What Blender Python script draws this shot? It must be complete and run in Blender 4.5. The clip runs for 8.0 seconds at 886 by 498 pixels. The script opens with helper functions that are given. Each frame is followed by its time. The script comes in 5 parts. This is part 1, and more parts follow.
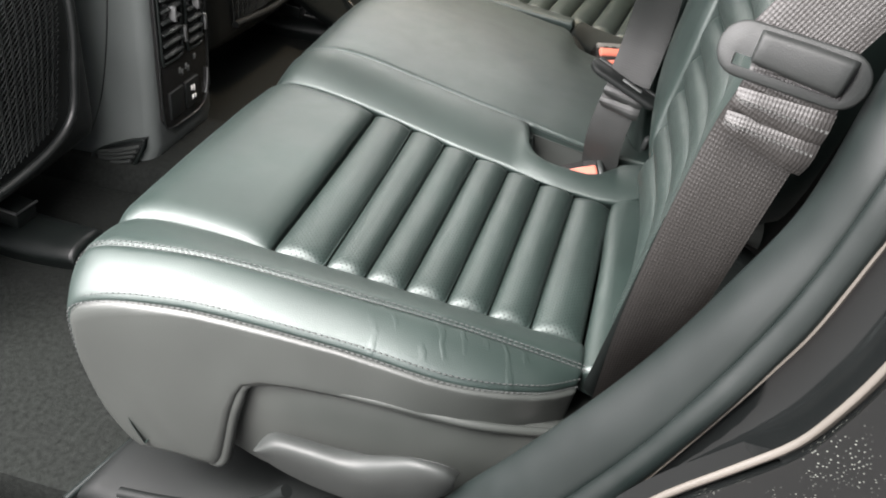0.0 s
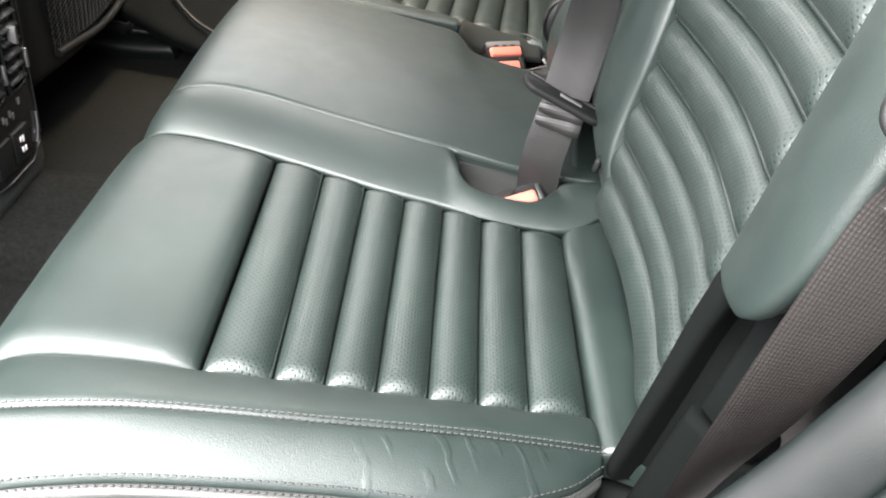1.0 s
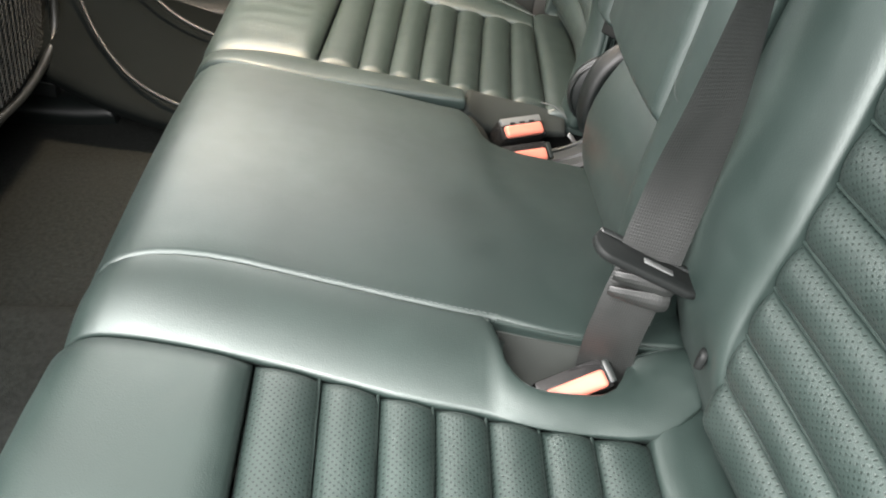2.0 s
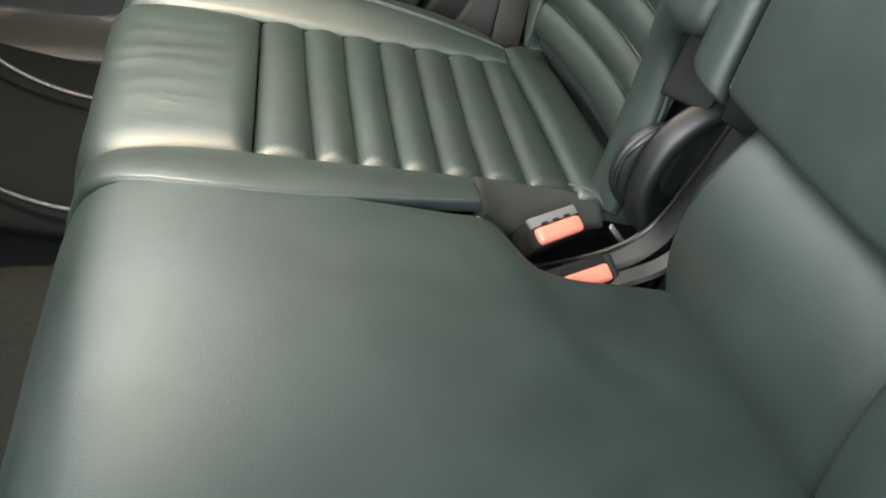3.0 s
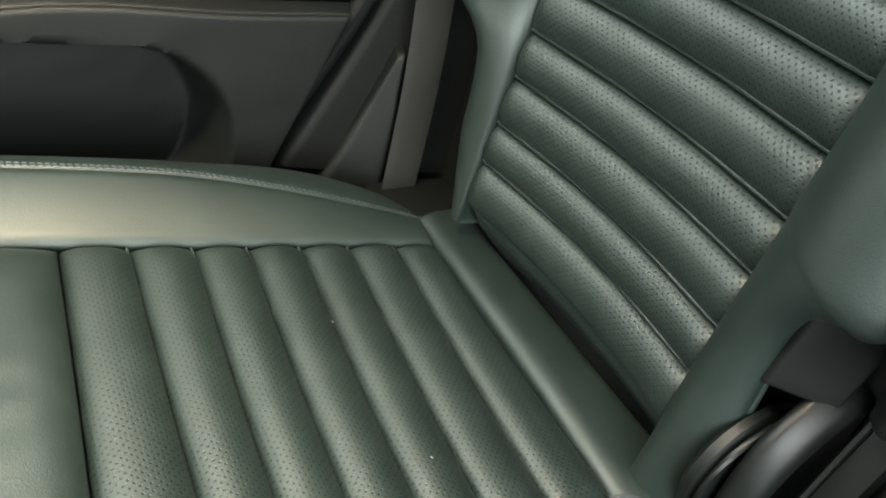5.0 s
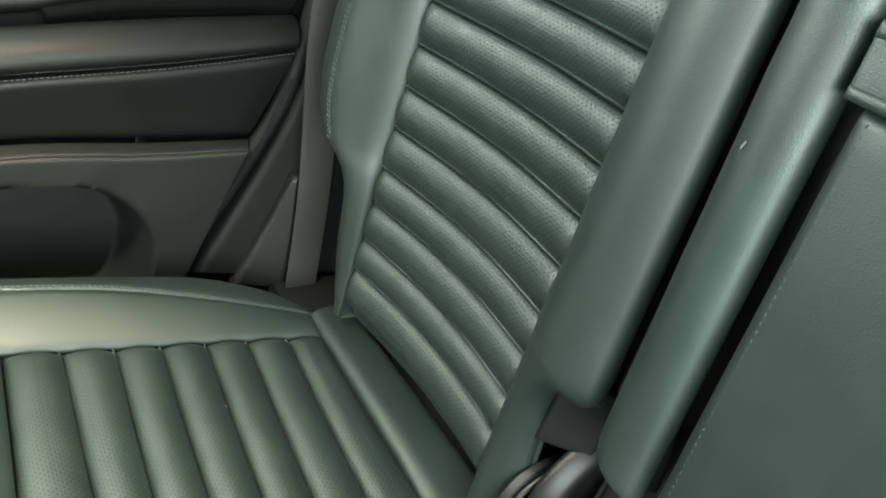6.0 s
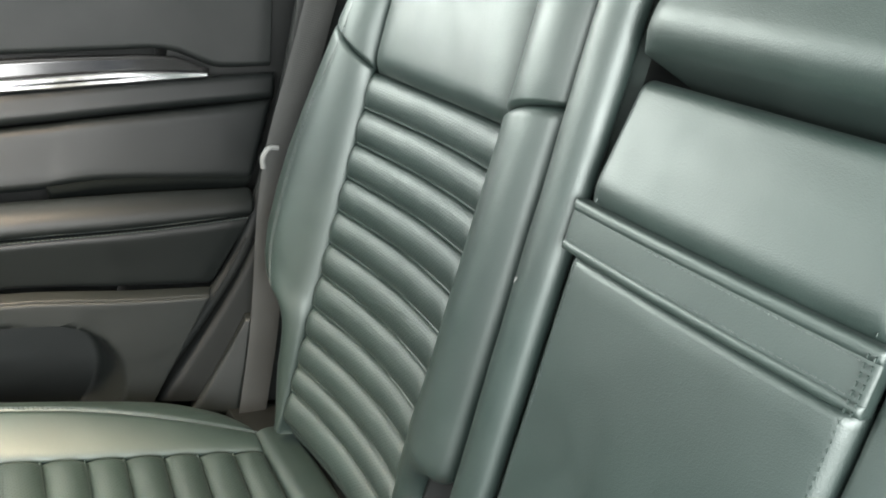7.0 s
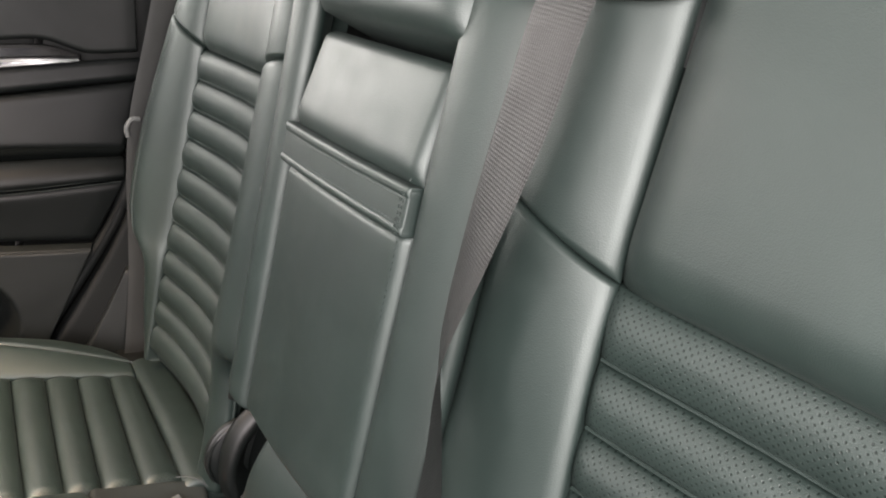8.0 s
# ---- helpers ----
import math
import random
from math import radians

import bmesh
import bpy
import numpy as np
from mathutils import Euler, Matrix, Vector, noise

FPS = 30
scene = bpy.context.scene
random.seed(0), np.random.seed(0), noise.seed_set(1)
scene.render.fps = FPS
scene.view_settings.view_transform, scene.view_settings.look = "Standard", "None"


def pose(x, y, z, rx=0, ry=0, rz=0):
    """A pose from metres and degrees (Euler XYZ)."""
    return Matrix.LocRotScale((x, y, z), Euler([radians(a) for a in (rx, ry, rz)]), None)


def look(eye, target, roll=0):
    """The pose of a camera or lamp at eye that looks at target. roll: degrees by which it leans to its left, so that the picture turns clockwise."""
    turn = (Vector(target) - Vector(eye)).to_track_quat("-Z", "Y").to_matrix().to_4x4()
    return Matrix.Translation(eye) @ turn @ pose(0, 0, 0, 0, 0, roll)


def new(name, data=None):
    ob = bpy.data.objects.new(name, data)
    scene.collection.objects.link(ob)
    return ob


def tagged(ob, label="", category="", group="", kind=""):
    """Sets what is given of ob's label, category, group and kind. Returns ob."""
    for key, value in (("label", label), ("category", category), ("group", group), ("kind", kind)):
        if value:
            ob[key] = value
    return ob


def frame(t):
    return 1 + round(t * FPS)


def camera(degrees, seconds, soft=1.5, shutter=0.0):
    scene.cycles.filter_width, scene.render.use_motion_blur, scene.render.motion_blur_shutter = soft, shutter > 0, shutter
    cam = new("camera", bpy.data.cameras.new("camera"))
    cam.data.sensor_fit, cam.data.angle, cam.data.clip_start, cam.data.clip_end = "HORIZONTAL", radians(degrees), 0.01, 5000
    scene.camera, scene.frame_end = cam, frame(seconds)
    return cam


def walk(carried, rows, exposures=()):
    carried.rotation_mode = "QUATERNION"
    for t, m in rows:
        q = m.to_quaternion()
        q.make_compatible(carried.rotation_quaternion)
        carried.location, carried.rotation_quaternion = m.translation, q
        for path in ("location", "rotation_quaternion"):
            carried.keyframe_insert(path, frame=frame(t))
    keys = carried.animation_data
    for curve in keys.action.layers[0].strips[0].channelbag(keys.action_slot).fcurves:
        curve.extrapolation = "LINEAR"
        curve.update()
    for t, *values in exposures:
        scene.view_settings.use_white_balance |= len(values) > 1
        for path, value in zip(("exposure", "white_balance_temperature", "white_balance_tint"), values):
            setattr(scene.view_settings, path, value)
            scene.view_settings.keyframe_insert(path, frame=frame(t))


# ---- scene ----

# The bench is described in its own frame: x to the rear of the car, y across it, z off the cushion.
TILT = 10.0
FLOOR = 0.50
SEAT = Matrix.Translation((0, 0, FLOOR + 0.290)) @ Matrix.Rotation(radians(TILT), 4, "Y")
MID = 0.667

cam = camera(57.8, 8.0, soft=1.9)
PATH = [
    (0, (0.409, -0.47, 0.497), (0.21, 1.118, -0.704), 15.2),
    (0.5, (0.337, -0.411, 0.456), (0.287, 1.199, -0.73), 13.9),
    (1, (0.279, -0.335, 0.459), (0.476, 1.286, -0.695), 15.7),
    (1.5, (0.221, -0.182, 0.454), (0.487, 1.421, -0.713), 15.8),
    (2, (0.21, -0.032, 0.466), (0.5, 1.551, -0.722), 15.0),
    (2.2, (0.206, 0.026, 0.458), (0.506, 1.593, -0.749), 14.6),
    (3.3, (0.077, 0.424, 0.369), (0.807, 1.911, -0.752), 17.6),
    (3.5, (0.07, 0.485, 0.379), (0.836, 1.958, -0.736), 17.7),
    (4, (0.082, 0.617, 0.382), (0.95, 2.062, -0.695), 17.9),
    (4.5, (0.092, 0.714, 0.375), (1.064, 2.096, -0.696), 18.1),
    (4.7, (0.094, 0.733, 0.371), (1.133, 2.075, -0.687), 19.0),
    (5.8, (0.111, 0.627, 0.477), (1.235, 1.993, -0.456), 17.4),
    (6, (0.089, 0.586, 0.508), (1.248, 1.963, -0.365), 17.2),
    (6.5, (0.067, 0.486, 0.555), (1.228, 1.973, -0.11), 16.1),
    (7, (0.056, 0.386, 0.586), (1.22, 1.922, 0.051), 15.2),
    (7.5, (0.076, 0.234, 0.619), (1.263, 1.771, 0.141), 14.8),
    (8, (0.126, 0.08, 0.602), (1.319, 1.604, 0.098), 13.3),
]
EXPOSURE = [(0, 1.14, 6500, 13), (0.5, 1.34, 6480, 15), (1, 1.62, 6500, 16), (1.5, 1.70, 6600, 15), (2, 1.74, 6500, 11), (3.5, 1.33, 6200, 9), (4.7, 1.20, 6280, 6), (5.8, 1.32, 6150, -5), (6.4, 1.64, 6200, 0), (7, 1.86, 6350, 6), (7.5, 1.48, 6600, 13), (8, 1.02, 6740, 17)]
walk(cam, [(t, SEAT @ look(e, g, r)) for t, e, g, r in PATH], EXPOSURE)

# ---- light ----
world = bpy.data.worlds.new("sky")
scene.world = world
world.use_nodes = True
wn = world.node_tree.nodes
wn.clear()
w_out = wn.new("ShaderNodeOutputWorld")
w_bg = wn.new("ShaderNodeBackground")
w_sky = wn.new("ShaderNodeTexSky")
w_sky.sky_type = "NISHITA"
w_sky.sun_disc = False
w_sky.sun_elevation = radians(60)
w_sky.sun_rotation = radians(200)
w_sky.dust_density = 4.0
w_bg.inputs["Strength"].default_value = 0.05
world.node_tree.links.new(w_sky.outputs[0], w_bg.inputs[0])
world.node_tree.links.new(w_bg.outputs[0], w_out.inputs[0])
sun_data = bpy.data.lights.new("sun", "SUN")
sun_data.energy, sun_data.angle, sun_data.color = 5.0, radians(20), (1.0, 0.98, 0.95)
sun = new("sun", sun_data)
sun.matrix_world = look((-1.5, -2.3, 6.2), (0.25, 0.25, 0.9))


def area(name, eye, target, sx, sy, power, color):
    d = bpy.data.lights.new(name, "AREA")
    d.shape, d.size, d.size_y, d.energy, d.color = "RECTANGLE", sx, sy, power, color
    ob = new(name, d)
    ob.matrix_world = look(eye, target)
    return ob


# daylight entering by the open door, the windscreen and the far windows
area("door_daylight", (-0.13, -0.25, 1.37), (0.24, 0.36, 0.86), 1.1, 0.80, 34, (1.0, 0.97, 0.955))
area("windscreen_daylight", (-1.66, 0.67, 1.42), (0.2, 0.67, 1.05), 1.35, 0.55, 6.0, (1.0, 0.97, 0.95))
area("far_window_daylight", (-0.10, 1.52, 1.42), (0.12, 0.55, 0.88), 1.0, 0.42, 11.0, (0.97, 0.96, 0.91))
area("front_window_daylight", (-1.10, 1.455, 1.32), (0.45, 0.60, 1.12), 0.95, 0.34, 7.0, (1.0, 0.98, 0.96))


# assumed courtesy lamp, unseen: added to warm and brighten the far cushion
area("added_dome_lamp", (0.06, 1.02, 1.603), (0.12, 1.16, 0.8), 0.14, 0.09, 4.8, (1.0, 0.76, 0.54)).data.spread = radians(80)

# ---- materials ----
def material(name, color, rough=0.5, metal=0.0, grain=0.0, grain_scale=300.0, vary=0.12, vary_scale=9.0, spec=0.5, coat=0.0, sheen=0.0, fine="noise", dirt=0.0):
    m = bpy.data.materials.new(name)
    m.use_nodes = True
    n, l = m.node_tree.nodes, m.node_tree.links
    b = n["Principled BSDF"]
    co = n.new("ShaderNodeTexCoord")
    big = n.new("ShaderNodeTexNoise")
    big.inputs["Scale"].default_value, big.inputs["Detail"].default_value = vary_scale, 5
    l.new(co.outputs["Object"], big.inputs["Vector"])
    ramp = n.new("ShaderNodeMapRange")
    ramp.inputs["From Min"].default_value, ramp.inputs["From Max"].default_value = 0.3, 0.7
    ramp.inputs["To Min"].default_value, ramp.inputs["To Max"].default_value = 1 - vary, 1 + vary
    l.new(big.outputs["Fac"], ramp.inputs["Value"])
    mul = n.new("ShaderNodeVectorMath")
    mul.operation = "SCALE"
    mul.inputs[0].default_value = color
    l.new(ramp.outputs["Result"], mul.inputs["Scale"])
    l.new(mul.outputs["Vector"], b.inputs["Base Color"])
    rr = n.new("ShaderNodeMapRange")
    rr.inputs["From Min"].default_value, rr.inputs["From Max"].default_value = 0.3, 0.7
    rr.inputs["To Min"].default_value, rr.inputs["To Max"].default_value = max(rough - 0.03, 0.02), min(rough + 0.04, 1)
    mid = n.new("ShaderNodeTexNoise")
    mid.inputs["Scale"].default_value, mid.inputs["Detail"].default_value = vary_scale * 4, 6
    l.new(co.outputs["Object"], mid.inputs["Vector"])
    l.new(mid.outputs["Fac"], rr.inputs["Value"])
    l.new(rr.outputs["Result"], b.inputs["Roughness"])
    b.inputs["Metallic"].default_value = metal
    b.inputs["Specular IOR Level"].default_value = spec
    b.inputs["Coat Weight"].default_value = coat
    b.inputs["Coat Roughness"].default_value = 0.1
    b.inputs["Sheen Weight"].default_value = sheen
    if grain > 0:
        if fine == "voronoi":
            g = n.new("ShaderNodeTexVoronoi")
            g.inputs["Scale"].default_value = grain_scale
            out = g.outputs["Distance"]
        else:
            g = n.new("ShaderNodeTexNoise")
            g.inputs["Scale"].default_value, g.inputs["Detail"].default_value = grain_scale, 3
            out = g.outputs["Fac"]
        l.new(co.outputs["Object"], g.inputs["Vector"])
        bump = n.new("ShaderNodeBump")
        bump.inputs["Strength"].default_value, bump.inputs["Distance"].default_value = grain, 0.001
        l.new(out, bump.inputs["Height"])
        l.new(bump.outputs["Normal"], b.inputs["Normal"])
    return m


LEATHER = material("black_leather", (0.0065, 0.0122, 0.0106), 0.48, grain=0.12, grain_scale=1000, fine="voronoi", vary=0.18, spec=0.64)
LEATHER.node_tree.nodes["Principled BSDF"].inputs["Specular Tint"].default_value = (0.92, 1.0, 0.97, 1)


def perforated(name, plane):
    """The same leather with rows of small punched holes in a plane of the bench."""
    m = LEATHER.copy()
    m.name = name
    n, l = m.node_tree.nodes, m.node_tree.links
    b = n["Principled BSDF"]
    co = n.new("ShaderNodeTexCoord")
    sep = n.new("ShaderNodeSeparateXYZ")
    l.new(co.outputs["Object"], sep.inputs[0])
    masks = []
    for off in (0.0, 0.5):
        v = n.new("ShaderNodeCombineXYZ")
        for k, ax in enumerate(plane):
            q = n.new("ShaderNodeMath")
            q.operation = "MULTIPLY_ADD"
            q.inputs[1].default_value, q.inputs[2].default_value = (1 / 0.0056, off)
            l.new(sep.outputs[ax], q.inputs[0])
            w = n.new("ShaderNodeMath")
            w.operation = "FRACT"
            l.new(q.outputs[0], w.inputs[0])
            z = n.new("ShaderNodeMath")
            z.operation = "SUBTRACT"
            z.inputs[1].default_value = 0.5
            l.new(w.outputs[0], z.inputs[0])
            l.new(z.outputs[0], v.inputs[k])
        d = n.new("ShaderNodeVectorMath")
        d.operation = "LENGTH"
        l.new(v.outputs[0], d.inputs[0])
        r = n.new("ShaderNodeMapRange")
        r.inputs["From Min"].default_value, r.inputs["From Max"].default_value = 0.075, 0.175
        r.inputs["To Min"].default_value, r.inputs["To Max"].default_value = 0.0, 1.0
        l.new(d.outputs["Value"], r.inputs["Value"])
        masks.append(r)
    both = n.new("ShaderNodeMath")
    both.operation = "MULTIPLY"
    l.new(masks[0].outputs[0], both.inputs[0])
    l.new(masks[1].outputs[0], both.inputs[1])
    src = b.inputs["Base Color"].links[0].from_socket
    mix = n.new("ShaderNodeVectorMath")
    mix.operation = "SCALE"
    l.new(src, mix.inputs[0])
    k = n.new("ShaderNodeMapRange")
    k.inputs["To Min"].default_value, k.inputs["To Max"].default_value = 0.40, 1.0
    l.new(both.outputs[0], k.inputs["Value"])
    l.new(k.outputs[0], mix.inputs["Scale"])
    l.new(mix.outputs[0], b.inputs["Base Color"])
    gloss = n.new("ShaderNodeMath")
    gloss.operation = "MULTIPLY"
    gloss.inputs[1].default_value = 0.64
    l.new(k.outputs[0], gloss.inputs[0])
    l.new(gloss.outputs[0], b.inputs["Specular IOR Level"])
    bump = n.new("ShaderNodeBump")
    bump.inputs["Strength"].default_value, bump.inputs["Distance"].default_value = 0.28, 0.001
    l.new(both.outputs[0], bump.inputs["Height"])
    old = b.inputs["Normal"].links[0].from_socket
    l.new(old, bump.inputs["Normal"])
    l.new(bump.outputs[0], b.inputs["Normal"])
    return m


def folded(name, axis, scale, lo, hi, depth, tilt=0.35):
    """Leather with long soft folds pressed in by use, across an axis of the bench and between two places on it."""
    m = LEATHER.copy()
    m.name = name
    n, l = m.node_tree.nodes, m.node_tree.links
    b = n["Principled BSDF"]
    co = n.new("ShaderNodeTexCoord")
    sep = n.new("ShaderNodeSeparateXYZ")
    l.new(co.outputs["Object"], sep.inputs[0])
    warp = n.new("ShaderNodeTexNoise")
    warp.inputs["Scale"].default_value, warp.inputs["Detail"].default_value = 17, 3
    l.new(co.outputs["Object"], warp.inputs["Vector"])
    other = {"X": "Y", "Y": "X"}[axis]
    lean = n.new("ShaderNodeMath")
    lean.operation = "MULTIPLY_ADD"
    lean.inputs[1].default_value = tilt
    l.new(sep.outputs[other], lean.inputs[0])
    l.new(sep.outputs[axis], lean.inputs[2])
    sway = n.new("ShaderNodeMath")
    sway.operation = "MULTIPLY_ADD"
    sway.inputs[1].default_value = 0.034
    l.new(warp.outputs["Fac"], sway.inputs[0])
    l.new(lean.outputs[0], sway.inputs[2])
    turns = n.new("ShaderNodeMath")
    turns.operation = "MULTIPLY"
    turns.inputs[1].default_value = scale
    l.new(sway.outputs[0], turns.inputs[0])
    wave = n.new("ShaderNodeMath")
    wave.operation = "SINE"
    l.new(turns.outputs[0], wave.inputs[0])
    crest = n.new("ShaderNodeMapRange")
    crest.interpolation_type = "SMOOTHSTEP"
    crest.inputs["From Min"].default_value, crest.inputs["From Max"].default_value = 0.55, 1.0
    l.new(wave.outputs[0], crest.inputs["Value"])
    where = n.new("ShaderNodeTexNoise")
    where.inputs["Scale"].default_value, where.inputs["Detail"].default_value = 26, 2
    l.new(co.outputs["Object"], where.inputs["Vector"])
    broken = n.new("ShaderNodeMapRange")
    broken.interpolation_type = "SMOOTHSTEP"
    broken.inputs["From Min"].default_value, broken.inputs["From Max"].default_value = 0.46, 0.62
    l.new(where.outputs["Fac"], broken.inputs["Value"])
    rise = n.new("ShaderNodeMapRange")
    rise.interpolation_type = "SMOOTHSTEP"
    rise.inputs["From Min"].default_value, rise.inputs["From Max"].default_value = lo, lo + 0.05
    l.new(sep.outputs["X"], rise.inputs["Value"])
    fall = n.new("ShaderNodeMapRange")
    fall.interpolation_type = "SMOOTHSTEP"
    fall.inputs["From Min"].default_value, fall.inputs["From Max"].default_value = hi, hi - 0.03
    l.new(sep.outputs["X"], fall.inputs["Value"])
    height = crest.outputs[0]
    for k in (broken, rise, fall):
        q = n.new("ShaderNodeMath")
        q.operation = "MULTIPLY"
        l.new(height, q.inputs[0])
        l.new(k.outputs[0], q.inputs[1])
        height = q.outputs[0]
    bump = n.new("ShaderNodeBump")
    bump.inputs["Strength"].default_value, bump.inputs["Distance"].default_value = 0.8, depth
    l.new(height, bump.inputs["Height"])
    l.new(b.inputs["Normal"].links[0].from_socket, bump.inputs["Normal"])
    l.new(bump.outputs[0], b.inputs["Normal"])
    return m


WORN = folded("creased_leather", "X", 290, -0.07, 0.135, 0.00032)
FOLDED = folded("folded_thigh_leather", "Y", 430, -0.32, -0.20, 0.00014, 0.30)
PERF_SEAT = perforated("perforated_seat_leather", ("X", "Y"))
PERF_BACK = perforated("perforated_back_leather", ("Y", "Z"))
NET = material("black_net_cord", (0.013, 0.015, 0.0145), 0.8, spec=0.2)
SIDE_VINYL = material("black_vinyl", (0.0255, 0.0285, 0.0262), 0.46, grain=0.1, grain_scale=900, fine="voronoi")
PLASTIC = material("black_plastic", (0.006, 0.0072, 0.0070), 0.42, grain=0.15, grain_scale=1500)
SOFT_PLASTIC = material("grained_door_plastic", (0.0036, 0.0052, 0.0048), 0.55, grain=0.3, grain_scale=1200, fine="voronoi", spec=0.36)
GLOSS = material("gloss_black_plastic", (0.01, 0.01, 0.01), 0.12)


def webbing(name, color):
    """Woven polyester: offset bumps along the strap, laid by its own length and width."""
    m = material(name, color, 0.50, grain=0.25, grain_scale=1600, spec=0.52)
    n, l = m.node_tree.nodes, m.node_tree.links
    b = n["Principled BSDF"]
    uv = n.new("ShaderNodeUVMap")
    sep = n.new("ShaderNodeSeparateXYZ")
    l.new(uv.outputs[0], sep.inputs[0])
    waves = []
    for ku, kv in ((math.tau / 0.0056, math.tau / 0.0040), (math.tau / 0.0056, -math.tau / 0.0040)):
        p = n.new("ShaderNodeMath")
        p.operation = "MULTIPLY"
        p.inputs[1].default_value = ku
        l.new(sep.outputs[0], p.inputs[0])
        q = n.new("ShaderNodeMath")
        q.operation = "MULTIPLY_ADD"
        q.inputs[1].default_value = kv
        l.new(sep.outputs[1], q.inputs[0])
        l.new(p.outputs[0], q.inputs[2])
        w = n.new("ShaderNodeMath")
        w.operation = "SINE"
        l.new(q.outputs[0], w.inputs[0])
        waves.append(w)
    k = n.new("ShaderNodeMath")
    k.operation = "MULTIPLY"
    l.new(waves[0].outputs[0], k.inputs[0])
    l.new(waves[1].outputs[0], k.inputs[1])
    bump = n.new("ShaderNodeBump")
    bump.inputs["Strength"].default_value, bump.inputs["Distance"].default_value = 0.26, 0.0005
    l.new(k.outputs[0], bump.inputs["Height"])
    l.new(b.inputs["Normal"].links[0].from_socket, bump.inputs["Normal"])
    l.new(bump.outputs[0], b.inputs["Normal"])
    return m


WEB = webbing("seat_belt_webbing", (0.0080, 0.0090, 0.0084))
# Lighter copy of the webbing; light on the far belt put into colour.
WEB_LIGHTENED = webbing("lightened_webbing", (0.027, 0.0285, 0.0270))
WEB_BROWN = webbing("brown_black_webbing", (0.0062, 0.0054, 0.0046))
FLAP = material("dark_pocket_fabric", (0.0170, 0.0200, 0.0186), 0.95, grain=0.8, grain_scale=700, spec=0.1)
LEVER = material("grained_grey_plastic", (0.0195, 0.0220, 0.0208), 0.55, grain=0.25, grain_scale=1400, spec=0.4)
CONSOLE = material("grained_console_plastic", (0.055, 0.062, 0.060), 0.5, grain=0.25, grain_scale=1400)
MATT = material("matt_black_trim", (0.0042, 0.0052, 0.0050), 0.62, grain=0.2, grain_scale=1200, spec=0.18)
HINGE = material("deep_black_plastic", (0.0030, 0.0044, 0.0041), 0.46, grain=0.06, grain_scale=1500, spec=0.34)
PLATE = material("dark_plated_steel", (0.0055, 0.0076, 0.0070), 0.40, metal=0.0, spec=0.42)
LATCH = material("grained_latch_plastic", (0.0060, 0.0072, 0.0068), 0.55, grain=0.2, grain_scale=1300, spec=0.3)
CARPET = material("dark_carpet", (0.0082, 0.0092, 0.0085), 0.95, grain=1.0, grain_scale=420, vary=0.34, vary_scale=150, spec=0.05)
RED = material("red_button", (0.44, 0.130, 0.092), 0.35)
CHROME = material("chrome", (0.75, 0.75, 0.76), 0.12, metal=1.0, vary=0.03)
STEEL = material("dull_steel", (0.22, 0.225, 0.225), 0.4, metal=0.8)
DOOR_LEATHER = material("door_leather", (0.0031, 0.0042, 0.0041), 0.45, grain=0.14, grain_scale=900, fine="voronoi", spec=0.27)
THREAD = material("grey_thread", (0.032, 0.036, 0.035), 0.7)
DARK_THREAD = material("dark_thread", (0.026, 0.034, 0.032), 0.7)
PAINT = material("black_car_paint", (0.004, 0.0046, 0.0046), 0.13, spec=0.5)


def dusty(name, base):
    """Gloss paint with dust specks lying on it."""
    m = base.copy()
    m.name = name
    n, l = m.node_tree.nodes, m.node_tree.links
    b = n["Principled BSDF"]
    co = n.new("ShaderNodeTexCoord")
    v = n.new("ShaderNodeTexVoronoi")
    v.inputs["Scale"].default_value = 420
    l.new(co.outputs["Object"], v.inputs["Vector"])
    spots = n.new("ShaderNodeMapRange")
    spots.inputs["From Min"].default_value, spots.inputs["From Max"].default_value = 0.10, 0.26
    spots.inputs["To Min"].default_value, spots.inputs["To Max"].default_value = 1.0, 0.0
    l.new(v.outputs["Distance"], spots.inputs["Value"])
    patch = n.new("ShaderNodeTexNoise")
    patch.inputs["Scale"].default_value, patch.inputs["Detail"].default_value = 35, 4
    l.new(co.outputs["Object"], patch.inputs["Vector"])
    pm = n.new("ShaderNodeMapRange")
    pm.inputs["From Min"].default_value, pm.inputs["From Max"].default_value = 0.48, 0.62
    l.new(patch.outputs["Fac"], pm.inputs["Value"])
    k = n.new("ShaderNodeMath")
    k.operation = "MULTIPLY"
    l.new(spots.outputs[0], k.inputs[0])
    l.new(pm.outputs[0], k.inputs[1])
    mix = n.new("ShaderNodeMix")
    mix.data_type = "RGBA"
    l.new(k.outputs[0], mix.inputs["Factor"])
    l.new(b.inputs["Base Color"].links[0].from_socket, mix.inputs["A"])
    mix.inputs["B"].default_value = (0.16, 0.17, 0.15, 1)
    l.new(mix.outputs["Result"], b.inputs["Base Color"])
    return m


DUSTY_PAINT = dusty("dusty_black_paint", PAINT)
RUBBER = material("grey_black_rubber", (0.0024, 0.0048, 0.0044), 0.44, grain=0.08, grain_scale=900, spec=0.46)
# Near-black base puts shade into the colour of foot, hinge, recess, sill.
SHADE_BLACK = material("shade_black_trim", (0.0018, 0.0026, 0.0024), 0.85, grain=0.4, grain_scale=900, spec=0.06)
TRIM_TAN = material("pale_sill_edge", (0.055, 0.049, 0.041), 0.6)
HEADLINER = material("pale_headliner", (0.70, 0.69, 0.67), 0.9, grain=0.4, grain_scale=800)
SLOT = material("pale_grey_plastic", (0.085, 0.090, 0.088), 0.5, spec=0.3)
